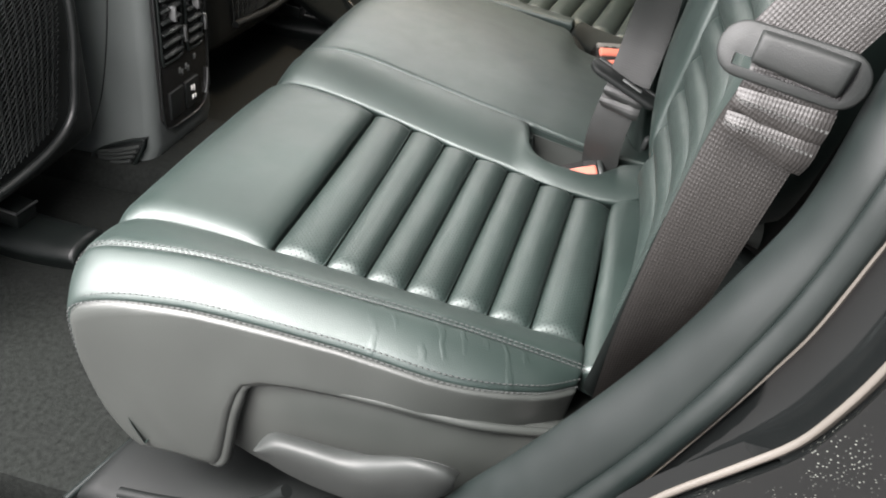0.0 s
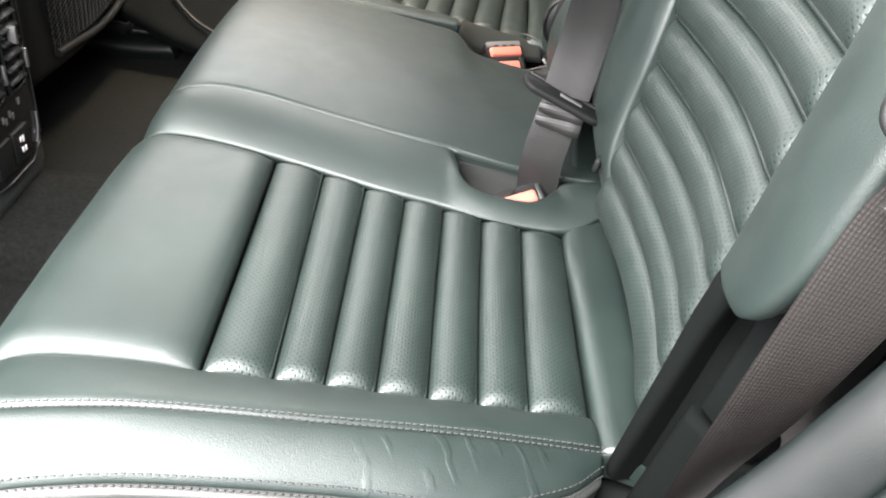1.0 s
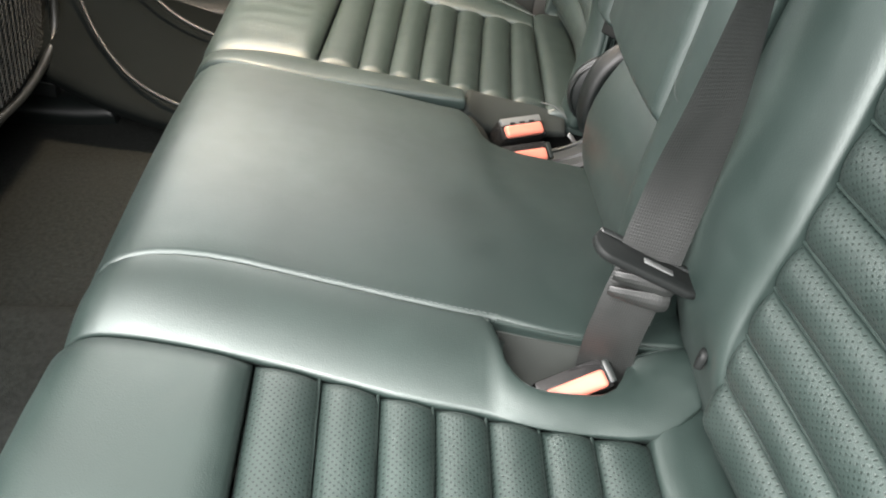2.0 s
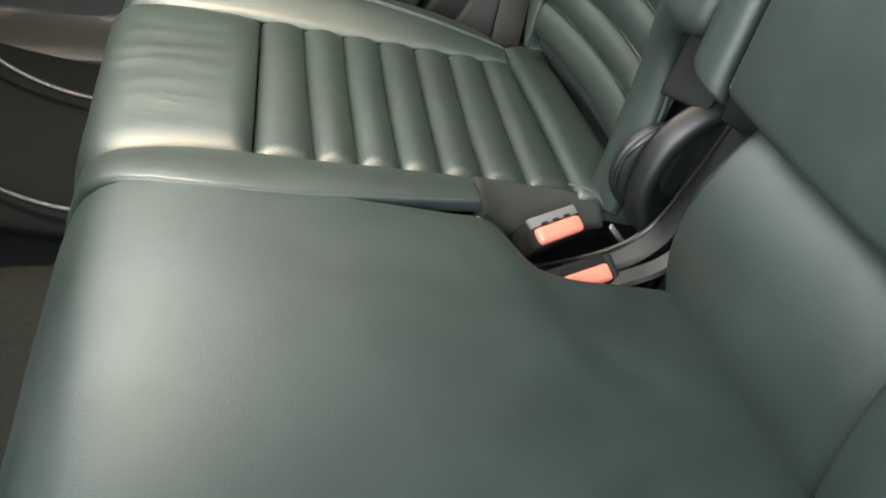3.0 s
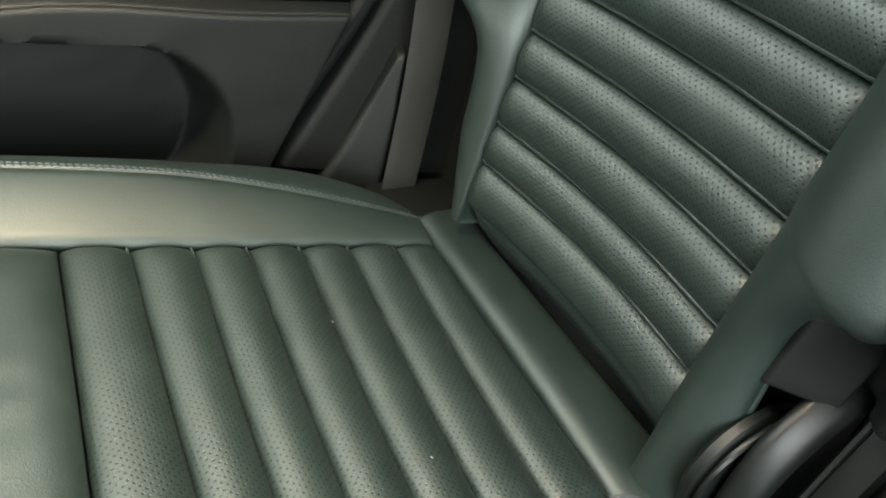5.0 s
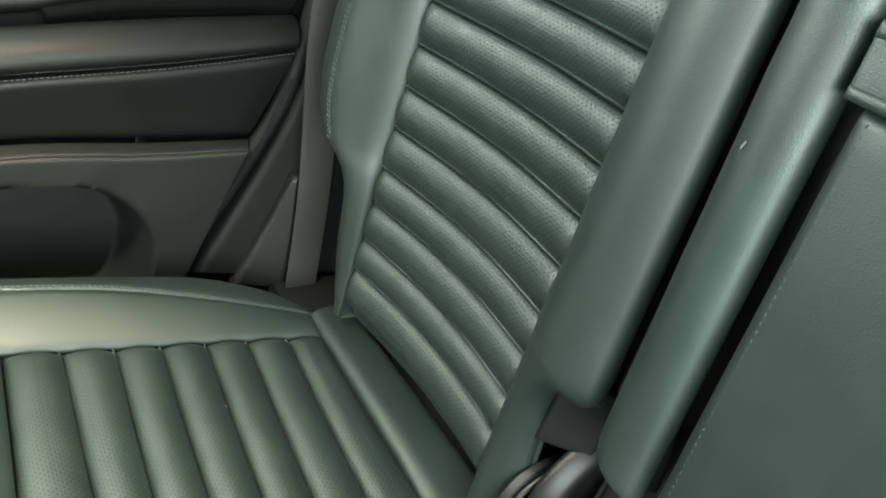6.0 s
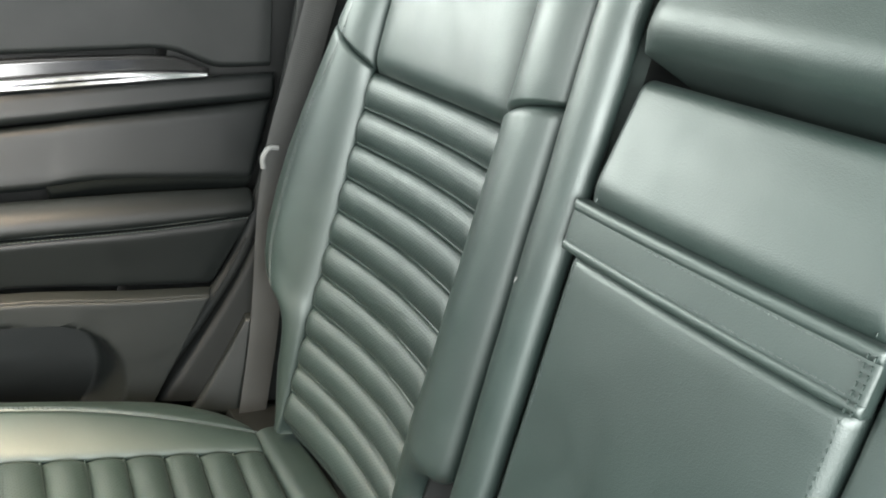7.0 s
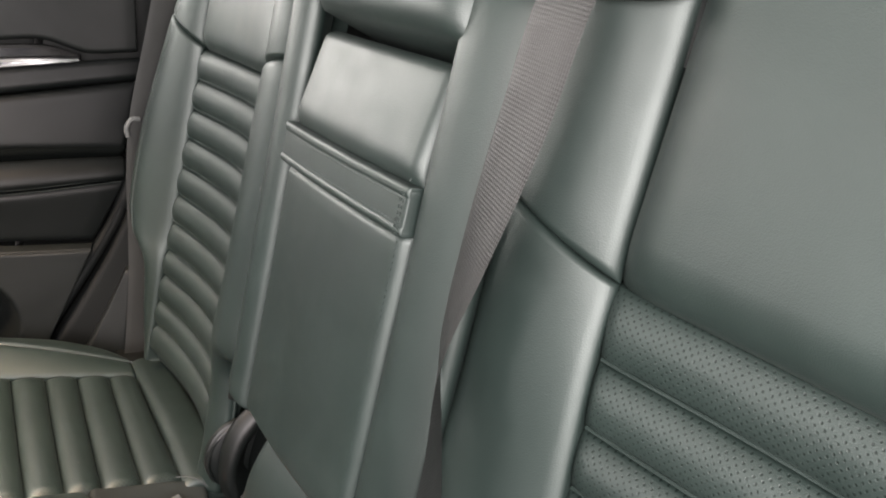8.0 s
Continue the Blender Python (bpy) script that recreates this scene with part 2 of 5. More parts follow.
LINT = material("pale_lint", (0.12, 0.12, 0.115), 0.9)
CONCRETE = material("concrete_paving", (0.30, 0.29, 0.28), 0.9, grain=0.6, grain_scale=60)


# ---- building helpers ----
ORIGIN = {}


def thing(name, label, category, origin, group="", kind="", frame_m=SEAT):
    ob = new(name)
    ob.matrix_world = frame_m @ Matrix.Translation(origin)
    ob.empty_display_size = 0.05
    ORIGIN[ob] = Vector(origin)
    return tagged(ob, label, category, group, kind)


def mesh_of(name, bm, mat, smooth=True):
    me = bpy.data.meshes.new(name)
    bmesh.ops.recalc_face_normals(bm, faces=bm.faces)
    bm.to_mesh(me)
    bm.free()
    me.materials.append(mat)
    if smooth:
        me.shade_smooth()
        me.set_sharp_from_angle(angle=radians(50))
    return me


def top_of(ob):
    while ob.parent:
        ob = ob.parent
    return ob


def part(name, bm, mat, parent, label="", smooth=True):
    o = ORIGIN[top_of(parent)]
    bmesh.ops.translate(bm, vec=-o, verts=bm.verts)
    ob = new(name, mesh_of(name, bm, mat, smooth))
    ob.parent = parent
    if label:
        ob["label"] = label
    return ob


def solid(name, bm, mat, label, category, origin=(0, 0, 0), group="", kind="", frame_m=SEAT, smooth=True):
    """A thing that is one mesh."""
    bmesh.ops.translate(bm, vec=-Vector(origin), verts=bm.verts)
    ob = new(name, mesh_of(name, bm, mat, smooth))
    ob.matrix_world = frame_m @ Matrix.Translation(origin)
    ORIGIN[ob] = Vector(origin)
    return tagged(ob, label, category, group, kind)


def spline(pts, n):
    """n points along a smooth curve through pts."""
    p = [Vector(q) for q in pts]
    out = []
    for i in range(n):
        f = i / (n - 1) * (len(p) - 1)
        k = min(int(f), len(p) - 2)
        t = f - k
        a = p[k - 1] if k > 0 else 2 * p[0] - p[1]
        d = p[k + 2] if k + 2 < len(p) else 2 * p[-1] - p[-2]
        b, c = p[k], p[k + 1]
        out.append(0.5 * (2 * b + (c - a) * t + (2 * a - 5 * b + 4 * c - d) * t * t + (3 * b - a - 3 * c + d) * t ** 3))
    return out


def at(curve, u):
    f = u * (len(curve) - 1)
    k = min(int(f), len(curve) - 2)
    return curve[k].lerp(curve[k + 1], f - k)


def ticks(length, r, n):
    r = min(r, length * 0.5)
    e = [0, 0.06, 0.2, 0.45, 0.75, 1.0]
    a = [r * k / length for k in e]
    m = [r / length + (1 - 2 * r / length) * k / n for k in range(1, n)] if length > 2.05 * r else []
    return a + m + [1 - k for k in reversed(a if m or length > 2.05 * r else a[:-1])]


def dome(d, r):
    k = min(max(d / r, 0), 1)
    return math.sqrt(max(0.0, 1 - (1 - k) ** 2))


def pad(fn, out, puff=0.008, ru=0.012, rv=0.012, nu=8, nv=8, sink=0.006, skirt=0.02, lu=None, lv=None, edges="uuvv", wobble=0.0008, extra=None, lean=False):
    """A cushioned panel on the surface fn(u, v): it swells by puff and falls by sink at its seams; out is the side it faces; lean turns it forward where a cushion rolls under at the front."""
    fn_m = fn(0.5, 0.5)
    lu = lu or sum((fn((i + 1) / 8, 0.5) - fn(i / 8, 0.5)).length for i in range(8))
    lv = lv or sum((fn(0.5, (i + 1) / 8) - fn(0.5, i / 8)).length for i in range(8))
    us, vs = ticks(lu, ru, nu), ticks(lv, rv, nv)
    out = Vector(out)
    bm = bmesh.new()
    grid, norm = [], []
    for u in us:
        row, nrow = [], []
        for v in vs:
            p = fn(u, v)
            e = 0.004
            tu = fn(min(u + e, 1), v) - fn(max(u - e, 0), v)
            tv = fn(u, min(v + e, 1)) - fn(u, max(v - e, 0))
            n = tu.cross(tv)
            n = n.normalized() if n.length > 1e-12 else out.normalized()
            if n.dot(Vector((-1, 0.4 * out.y, -0.3)) if lean and p.z < -0.012 and p.x < 0.15 else out) < 0:
                n = -n
            k = dome(u * lu, ru) * dome((1 - u) * lu, ru) * dome(v * lv, rv) * dome((1 - v) * lv, rv)
            h = -sink + (puff + sink) * k
            h += wobble * (noise.noise(p * 16.0) + 0.5 * noise.noise(p * 45.0)) * k
            if extra:
                h += extra(u, v, p) * k
            row.append(bm.verts.new(p + n * h))
            nrow.append(n)
        grid.append(row)
        norm.append(nrow)
    for i in range(len(us) - 1):
        for j in range(len(vs) - 1):
            bm.faces.new((grid[i][j], grid[i + 1][j], grid[i + 1][j + 1], grid[i][j + 1]))
    if skirt > 0:
        ring = [(i, 0) for i in range(len(us))] + [(len(us) - 1, j) for j in range(1, len(vs))]
        ring += [(i, len(vs) - 1) for i in range(len(us) - 2, -1, -1)] + [(0, j) for j in range(len(vs) - 2, 0, -1)]
        low = [bm.verts.new(grid[i][j].co - norm[i][j] * skirt) for i, j in ring]
        for k in range(len(ring)):
            a, b = ring[k], ring[(k + 1) % len(ring)]
            bm.faces.new((grid[a[0]][a[1]], grid[b[0]][b[1]], low[(k + 1) % len(ring)], low[k]))
    return bm


def loft(a, b, bow=(0, 0, 0)):
    """The surface between two curves, bowed in the middle."""
    ca, cb, w = spline(a, 64), spline(b, 64), Vector(bow)
    def f(u, v):
        a, b = at(ca, u), at(cb, u)
        return a.lerp(b, v) + w * (4 * v * (1 - v) * min(1.0, (a - b).length / 0.07))
    return f


def mirror(p, yes=True):
    return (p[0], 2 * MID - p[1], p[2]) if yes else tuple(p)


def box(lo, hi, bevel=0.004, seg=2):
    bm = bmesh.new()
    bmesh.ops.create_cube(bm, size=1)
    lo, hi = Vector(lo), Vector(hi)
    for v in bm.verts:
        v.co = Vector([(lo[i] + hi[i]) / 2 + v.co[i] * (hi[i] - lo[i]) for i in range(3)])
    if bevel:
        bmesh.ops.bevel(bm, geom=bm.edges[:], offset=bevel, segments=seg, affect="EDGES", profile=0.6)
    return bm


def tube(pts, radius, sides=6, n=None, closed_ends=True):
    c = spline(pts, n) if n else [Vector(p) for p in pts]
    bm = bmesh.new()
    rings = []
    up = Vector((0.31, 0.52, 0.79))
    for i, p in enumerate(c):
        t = (c[min(i + 1, len(c) - 1)] - c[max(i - 1, 0)]).normalized()
        a = t.cross(up).normalized()
        b = t.cross(a)
        r = radius(i / (len(c) - 1)) if callable(radius) else radius
        rings.append([bm.verts.new(p + (a * math.cos(k * math.tau / sides) + b * math.sin(k * math.tau / sides)) * r) for k in range(sides)])
    for i in range(len(c) - 1):
        for k in range(sides):
            bm.faces.new((rings[i][k], rings[i][(k + 1) % sides], rings[i + 1][(k + 1) % sides], rings[i + 1][k]))
    if closed_ends:
        bm.faces.new(rings[0])
        bm.faces.new(rings[-1])
    return bm


def ribbon(mid, side, width, thick=0.0016, n=24, ridge=0.0):
    """A woven strap along mid; side gives the direction of its width at each point."""
    c, s = spline(mid, n), spline(side, n)
    bm = bmesh.new()
    uv = bm.loops.layers.uv.new("UVMap")
    where = {}
    run = 0.0
    rows = []
    cols = 8
    for i, p in enumerate(c):
        t = (c[min(i + 1, n - 1)] - c[max(i - 1, 0)]).normalized()
        w = (s[i] - t * s[i].dot(t)).normalized()
        nn = t.cross(w)
        top = [bm.verts.new(p + w * width * (k / cols - 0.5) + nn * (thick / 2 if 0 < k < cols else 0)) for k in range(cols + 1)]
        bot = [bm.verts.new(p + w * width * (k / cols - 0.5) - nn * (thick / 2)) for k in range(1, cols)]
        rows.append(top + bot[::-1])
        run += (p - c[i - 1]).length if i else 0.0
        for k, v in enumerate(top):
            where[v] = (run, width * k / cols)
        for k, v in enumerate(bot):
            where[v] = (run, width * (k + 1) / cols)
    m = len(rows[0])
    for i in range(n - 1):
        for k in range(m):
            bm.faces.new((rows[i][k], rows[i][(k + 1) % m], rows[i + 1][(k + 1) % m], rows[i + 1][k]))
    bm.faces.new(rows[0])
    bm.faces.new(rows[-1])
    for f in bm.faces:
        for lp in f.loops:
            lp[uv].uv = where[lp.vert]
    return bm


def prism(poly, axis, lo, hi, bevel=0.003, seg=2):
    """A flat outline (two coordinates) drawn out along an axis."""
    bm = bmesh.new()
    def put(a, b, c):
        return {"x": (c, a, b), "y": (a, c, b), "z": (a, b, c)}[axis]
    vs = [bm.verts.new(put(a, b, lo)) for a, b in poly]
    f = bm.faces.new(vs)
    r = bmesh.ops.extrude_face_region(bm, geom=[f])
    d = Vector(put(0, 0, hi - lo))
    bmesh.ops.translate(bm, vec=d, verts=[g for g in r["geom"] if isinstance(g, bmesh.types.BMVert)])
    bmesh.ops.recalc_face_normals(bm, faces=bm.faces)
    if bevel:
        bmesh.ops.bevel(bm, geom=bm.edges[:], offset=bevel, segments=seg, affect="EDGES", profile=0.6)
    return bm


# ---- cushions ----
E0 = [(0.490, 0.117, 0), (0.45, 0.113, 0), (0.37, 0.106, 0), (0.28, 0.099, 0), (0.18, 0.090, 0), (0.125, 0.087, 0), (0.07, 0.082, -0.003), (0.04, 0.075, -0.012), (0.027, 0.072, -0.035), (0.03, 0.07, -0.08), (0.078, 0.07, -0.13), (0.135, 0.07, -0.165)]
E1 = [(0.492, 0.081, 0.004), (0.45, 0.072, 0.0115), (0.37, 0.056, 0.023), (0.28, 0.039, 0.030), (0.18, 0.027, 0.030), (0.125, 0.02, 0.026), (0.06, 0.013, 0.012), (0.037, 0.010, -0.008), (0.03, 0.004, -0.04), (0.036, 0.002, -0.085), (0.080, 0.002, -0.13), (0.135, 0.002, -0.162)]
E2 = [(0.490, 0.062, 0.0), (0.455, 0.03, 0.006), (0.387, 0.002, 0.010), (0.295, -0.006, 0.012), (0.18, -0.019, 0.010), (0.125, -0.027, 0.004), (0.085, -0.033, -0.006), (0.057, -0.036, -0.024), (0.056, -0.037, -0.05), (0.066, -0.037, -0.09), (0.088, -0.037, -0.135), (0.12, -0.037, -0.168)]
I0 = [(0.532, 0.402, 0.020), (0.492, 0.374, 0.006), (0.44, 0.3745, 0), (0.41, 0.375, 0), (0.385, 0.377, 0), (0.37, 0.378, 0), (0.355, 0.380, 0), (0.33, 0.383, 0), (0.281, 0.388, 0), (0.193, 0.404, 0), (0.125, 0.413, 0), (0.07, 0.418, -0.003), (0.04, 0.42, -0.012), (0.027, 0.42, -0.035), (0.03, 0.42, -0.08), (0.078, 0.42, -0.13), (0.135, 0.42, -0.165)]
I_FAR = [(0.487, 0.405, 0), (0.47, 0.405, 0), (0.44, 0.406, 0), (0.41, 0.406, 0), (0.385, 0.405, 0), (0.37, 0.404, 0), (0.355, 0.403, 0), (0.33, 0.401, 0), (0.281, 0.399, 0), (0.193, 0.396, 0), (0.125, 0.394, 0), (0.07, 0.398, -0.003), (0.04, 0.402, -0.012), (0.027, 0.405, -0.035), (0.03, 0.405, -0.08), (0.078, 0.405, -0.13), (0.135, 0.405, -0.165)]
S0 = [(0.536, 0.464, 0.024), (0.490, 0.455, 0.015), (0.460, 0.411, 0.013), (0.42, 0.400, 0.014), (0.384, 0.402, 0.016), (0.363, 0.428, 0.019), (0.354, 0.469, 0.021), (0.33, 0.4715, 0.0215), (0.281, 0.476, 0.022), (0.193, 0.485, 0.024), (0.125, 0.489, 0.027), (0.075, 0.485, 0.025), (0.045, 0.478, 0.013), (0.03, 0.47, -0.015), (0.025, 0.47, -0.055), (0.055, 0.47, -0.10), (0.13, 0.47, -0.16)]
C0 = [(0.540, 0.466, 0.020), (0.492, 0.465, 0.018), (0.45, 0.464, 0.018), (0.42, 0.464, 0.019), (0.40, 0.465, 0.020), (0.38, 0.467, 0.0205), (0.362, 0.470, 0.021)] + S0[7:]
C1 = [(0.540, 0.766, 0.010), (0.51, 0.762, 0.013), (0.45, 0.765, 0.015), (0.404, 0.769, 0.016), (0.373, 0.786, 0.0165), (0.358, 0.827, 0.017), (0.345, 0.846, 0.0175), (0.325, 0.848, 0.0177), (0.281, 0.853, 0.018), (0.193, 0.860, 0.020), (0.125, 0.862, 0.023), (0.075, 0.858, 0.021), (0.045, 0.854, 0.009), (0.03, 0.85, -0.018), (0.025, 0.85, -0.058), (0.055, 0.85, -0.10), (0.13, 0.85, -0.16)]
SIDE_LOW = [(0.490, 0.060, -0.045), (0.455, 0.03, -0.042), (0.387, 0.0, -0.034), (0.303, -0.010, -0.036), (0.223, -0.020, -0.050), (0.209, -0.03, -0.08), (0.203, -0.034, -0.155), (0.19, -0.036, -0.163), (0.17, -0.036, -0.165), (0.15, -0.037, -0.166), (0.135, -0.037, -0.167), (0.122, -0.037, -0.168)]
FLUTES = {
    False: ([0.180, 0.233, 0.272, 0.312, 0.353, 0.394, 0.436, 0.487], [0.172, 0.224, 0.270, 0.313, 0.355, 0.397, 0.440, 0.487]),
    True: ([0.182, 0.230, 0.277, 0.320, 0.364, 0.407, 0.451, 0.489], [0.163, 0.217, 0.257, 0.297, 0.338, 0.379, 0.425, 0.475]),
}


def edge_at(curve, x):
    for p, q in zip(curve, curve[1:]):
        if p[0] >= x >= q[0]:
            t = (p[0] - x) / max(p[0] - q[0], 1e-9)
            return p[1] + (q[1] - p[1]) * t
    return curve[0][1]


def stitches(curve, out, parent, step=0.0052, length=0.0036, r=0.00055, mat=None, name="stitching", lift=0.0012, n=160):
    """A row of sewn threads along a curve."""
    c = spline(curve, n)
    bm = bmesh.new()
    acc = 0.0
    out = Vector(out).normalized()
    nxt = 0.0
    for a, b in zip(c, c[1:]):
        d = (b - a).length
        while d > 0 and nxt <= acc + d:
            p = a.lerp(b, (nxt - acc) / d) + out * lift
            t = (b - a).normalized()
            w = t.cross(out).normalized()
            q = [p - t * length / 2 - w * r, p - t * length / 2 + w * r, p + t * length / 2 + w * r, p + t * length / 2 - w * r]
            lo = [bm.verts.new(x - out * r) for x in q]
            hi = [bm.verts.new(x + out * r - (x - p) * 0.25) for x in q]
            bm.faces.new(hi)
            for k in range(4):
                bm.faces.new((lo[k], lo[(k + 1) % 4], hi[(k + 1) % 4], hi[k]))
            nxt += step
        acc += d
    return part(name, bm, mat or THREAD, parent, smooth=False)


def bead(curve, r, parent, mat, name="piping", n=60, sides=6):
    return part(name, tube(curve, r, sides, n), mat, parent)


def thigh_folds(u, v, p):
    """Shallow folds across the front of a seat that is used often."""
    k = max(0.0, 1 - abs(v - 0.45) / 0.4) * max(0.0, 1 - abs(u - 0.3) / 0.3)
    return 0.0012 * k * math.sin(p.y * 170 + 6 * noise.noise(p * 9) + 2.5 * noise.noise(p * 30))


def cushion(owner, far):
    m = lambda c: [mirror(p, far) for p in c]
    inn = I_FAR if far else I0
    e0, e1, e2, i0, s0 = m(E0), m(E1), m(E2), m(inn), m(S0)
    sg = 1 if far else -1
    out_side = (-0.4, sg, 0.6)
    fo, fi = FLUTES[far]
    first = (fi[0] - 0.002, mirror((0, edge_at(inn, fi[0]), 0), far)[1], 0)
    part("thigh_pad", pad(loft([(fo[0] - 0.002, e0[4][1], 0)] + e0[5:], [first] + i0[10:], (0, 0, 0.004)), (-0.3, 0, 1), 0.010, 0.030, 0.03, 22 if far else 14, 34 if far else 14, lean=True, sink=0.002, extra=thigh_folds if far else None), FOLDED if far else LEATHER, owner)
    for k in range(7):
        a = [mirror((x, edge_at(E0, x), 0.0), far) for x in fo[k:k + 2]]
        b = [mirror((x, edge_at(inn, x), 0.0), far) for x in fi[k:k + 2]]
        w = fo[k + 1] - fo[k]
        part("flute", pad(loft(a, b, (0, 0, -0.003)), (0, 0, 1), 0.0098, w * 0.48, 0.016, 7, 16, sink=0.0036), PERF_SEAT, owner)
        if k:
            bead([(a[0][0] - 0.0022, a[0][1], 0.0005), ((a[0][0] + b[0][0]) / 2 - 0.0022, (a[0][1] + b[0][1]) / 2, -0.0035), (b[0][0] - 0.0022, b[0][1], 0.0005)], 0.0013, owner, LEATHER)
    part("outer_bolster_top", pad(loft(e0, e1, (0, 0, 0.004)), (-0.3, 0, 1), 0.004, 0.012, 0.012, 22, 5, lean=True, sink=0.002), LEATHER, owner)
    part("outer_bolster_edge", pad(loft(e1, e2, (0, 0, 0.006)), out_side, 0.003, 0.01, 0.010, 60, 8, lean=True, sink=0.001), LEATHER if far else WORN, owner)
    part("side_panel", pad(loft(e2, m(SIDE_LOW)), (0, sg, 0), 0.006, 0.01, 0.012, 26, 8, sink=0.001, skirt=0.012), SIDE_VINYL, owner)
    if not far:
        bead([(q[0] + 0.002, q[1] + 0.003, q[2] + 0.001) for q in SIDE_LOW[2:8]], 0.0055, owner, SIDE_VINYL, name="side_lip", n=60, sides=10)
    cut = 6 if far else 0
    part("inner_bolster", pad(loft(i0[cut:], s0[cut:], (0, 0, 0.007)), (-0.3, 0, 1), 0.005, 0.008, 0.005, 36, 8, lean=True, sink=0.001, skirt=0.008), LEATHER, owner)
    rear0 = m([(0.490, 0.078, 0.004), (0.489, 0.12, 0.003), (0.488, 0.25, 0.001), (0.484, 0.340, 0.002), (0.486, 0.384, 0.005)])
    rear1 = m([(0.552, 0.066, 0.001), (0.549, 0.12, 0.001), (0.548, 0.25, 0.001), (0.550, 0.36, 0.003), (0.556, 0.430, 0.008)])
    if far:
        rear0, rear1 = rear0[:2] + m([(0.484, 0.25, 0.001), (0.475, 0.37, 0.001), (0.470, 0.418, 0.001)]), rear1[:2] + m([(0.546, 0.25, 0.001), (0.542, 0.37, 0.001), (0.540, 0.424, 0.001)])
    part("rear_strip", pad(loft(rear0, rear1, (0, 0, 0.003)), (0, 0, 1), 0.008, 0.014, 0.016, 14, 10, sink=0.002), LEATHER, owner)
    for dy, dz in ((0.003, 0.003), (-0.0015, 0.0035)):
        stitches([(q[0], q[1] + sg * dy, q[2] + dz) for q in e1], (0, sg * 0.3, 1), owner, mat=LEATHER if far else THREAD, lift=0.0002 if far else 0.001)
    for dy, dz in (((0.0015, 0.001),) if far else ((0.0015, 0.001), (-0.004, 0.0055))):
        stitches([(q[0], q[1] + sg * dy, q[2] + dz) for q in e2], out_side, owner, mat=LEATHER if far else THREAD, lift=-0.0002 if far else 0.0012)


bench = thing("rear_bench_seat", "black leather rear bench seat, fluted place and plain middle place", "car seat", (0.35, 0.42, -0.20))
near_cushion = part("cushion", box((0.12, 0.03, -0.19), (0.55, 0.83, -0.035), 0.01), PLASTIC, bench)
cushion(near_cushion, False)
part("middle_pad", pad(loft(C0, C1, (0, 0, 0.010)), (-0.3, 0, 1), 0.005, 0.02, 0.007, 36, 18, lean=True, sink=0.002), LEATHER, near_cushion)
stitches([(q[0], q[1] + 0.004, q[2] + 0.004) for q in C0[6:10]], (0, 0, 1), near_cushion, mat=DARK_THREAD)
bead([(q[0], q[1], q[2] + 0.002) for q in S0[:7]], 0.0022, near_cushion, LEATHER)
bead([(q[0], q[1] - 0.001, q[2] + 0.002) for q in C0[:7]], 0.0022, near_cushion, LEATHER)
bead([(q[0], q[1] + 0.001, q[2] + 0.001) for q in C1[:7]], 0.0022, near_cushion, LEATHER)

single = thing("rear_single_seat", "black leather single rear seat with cross flutes and creased front", "car seat", (0.35, 1.09, -0.20))
far_cushion = part("cushion", box((0.12, 0.97, -0.19), (0.55, 1.30, -0.035), 0.01), PLASTIC, single)
cushion(far_cushion, True)

# ---- backrests ----
FLUTE_Z = [0.050, 0.094, 0.131, 0.173, 0.212, 0.255, 0.297, 0.339, 0.381, 0.423, 0.465, 0.508]


def back_x(z):
    return 0.503 + 0.030 * z


def ridge(owner, name, stations, face=(-1, 0, 0), puff=0.006, r=0.012, nu=16, nv=8, mat=None, skirt=0.03, label="", sink=0.004, ru=None, extra=None):
    """A pad through rows of three points: edge, crest, edge."""
    ca, cb, cc = [spline([s[k] for s in stations], 48) for k in range(3)]
    f = lambda u, v: at(ca, u) * ((1 - v) * (1 - 2 * v)) + at(cb, u) * (4 * v * (1 - v)) + at(cc, u) * (v * (2 * v - 1))
    return part(name, pad(f, face, puff, ru or r, r, nu, nv, skirt=skirt, sink=sink, extra=extra), mat or LEATHER, owner, label)


def insert_edges(far, z=0.0):
    """Door side and inner side of the fluted insert at a height."""
    return (0.124, 0.394) if far else (0.080, 0.370 + 0.026 * min(max((z - 0.22) / 0.26, 0), 1) - 0.014 * min(max((0.15 - z) / 0.09, 0), 1))


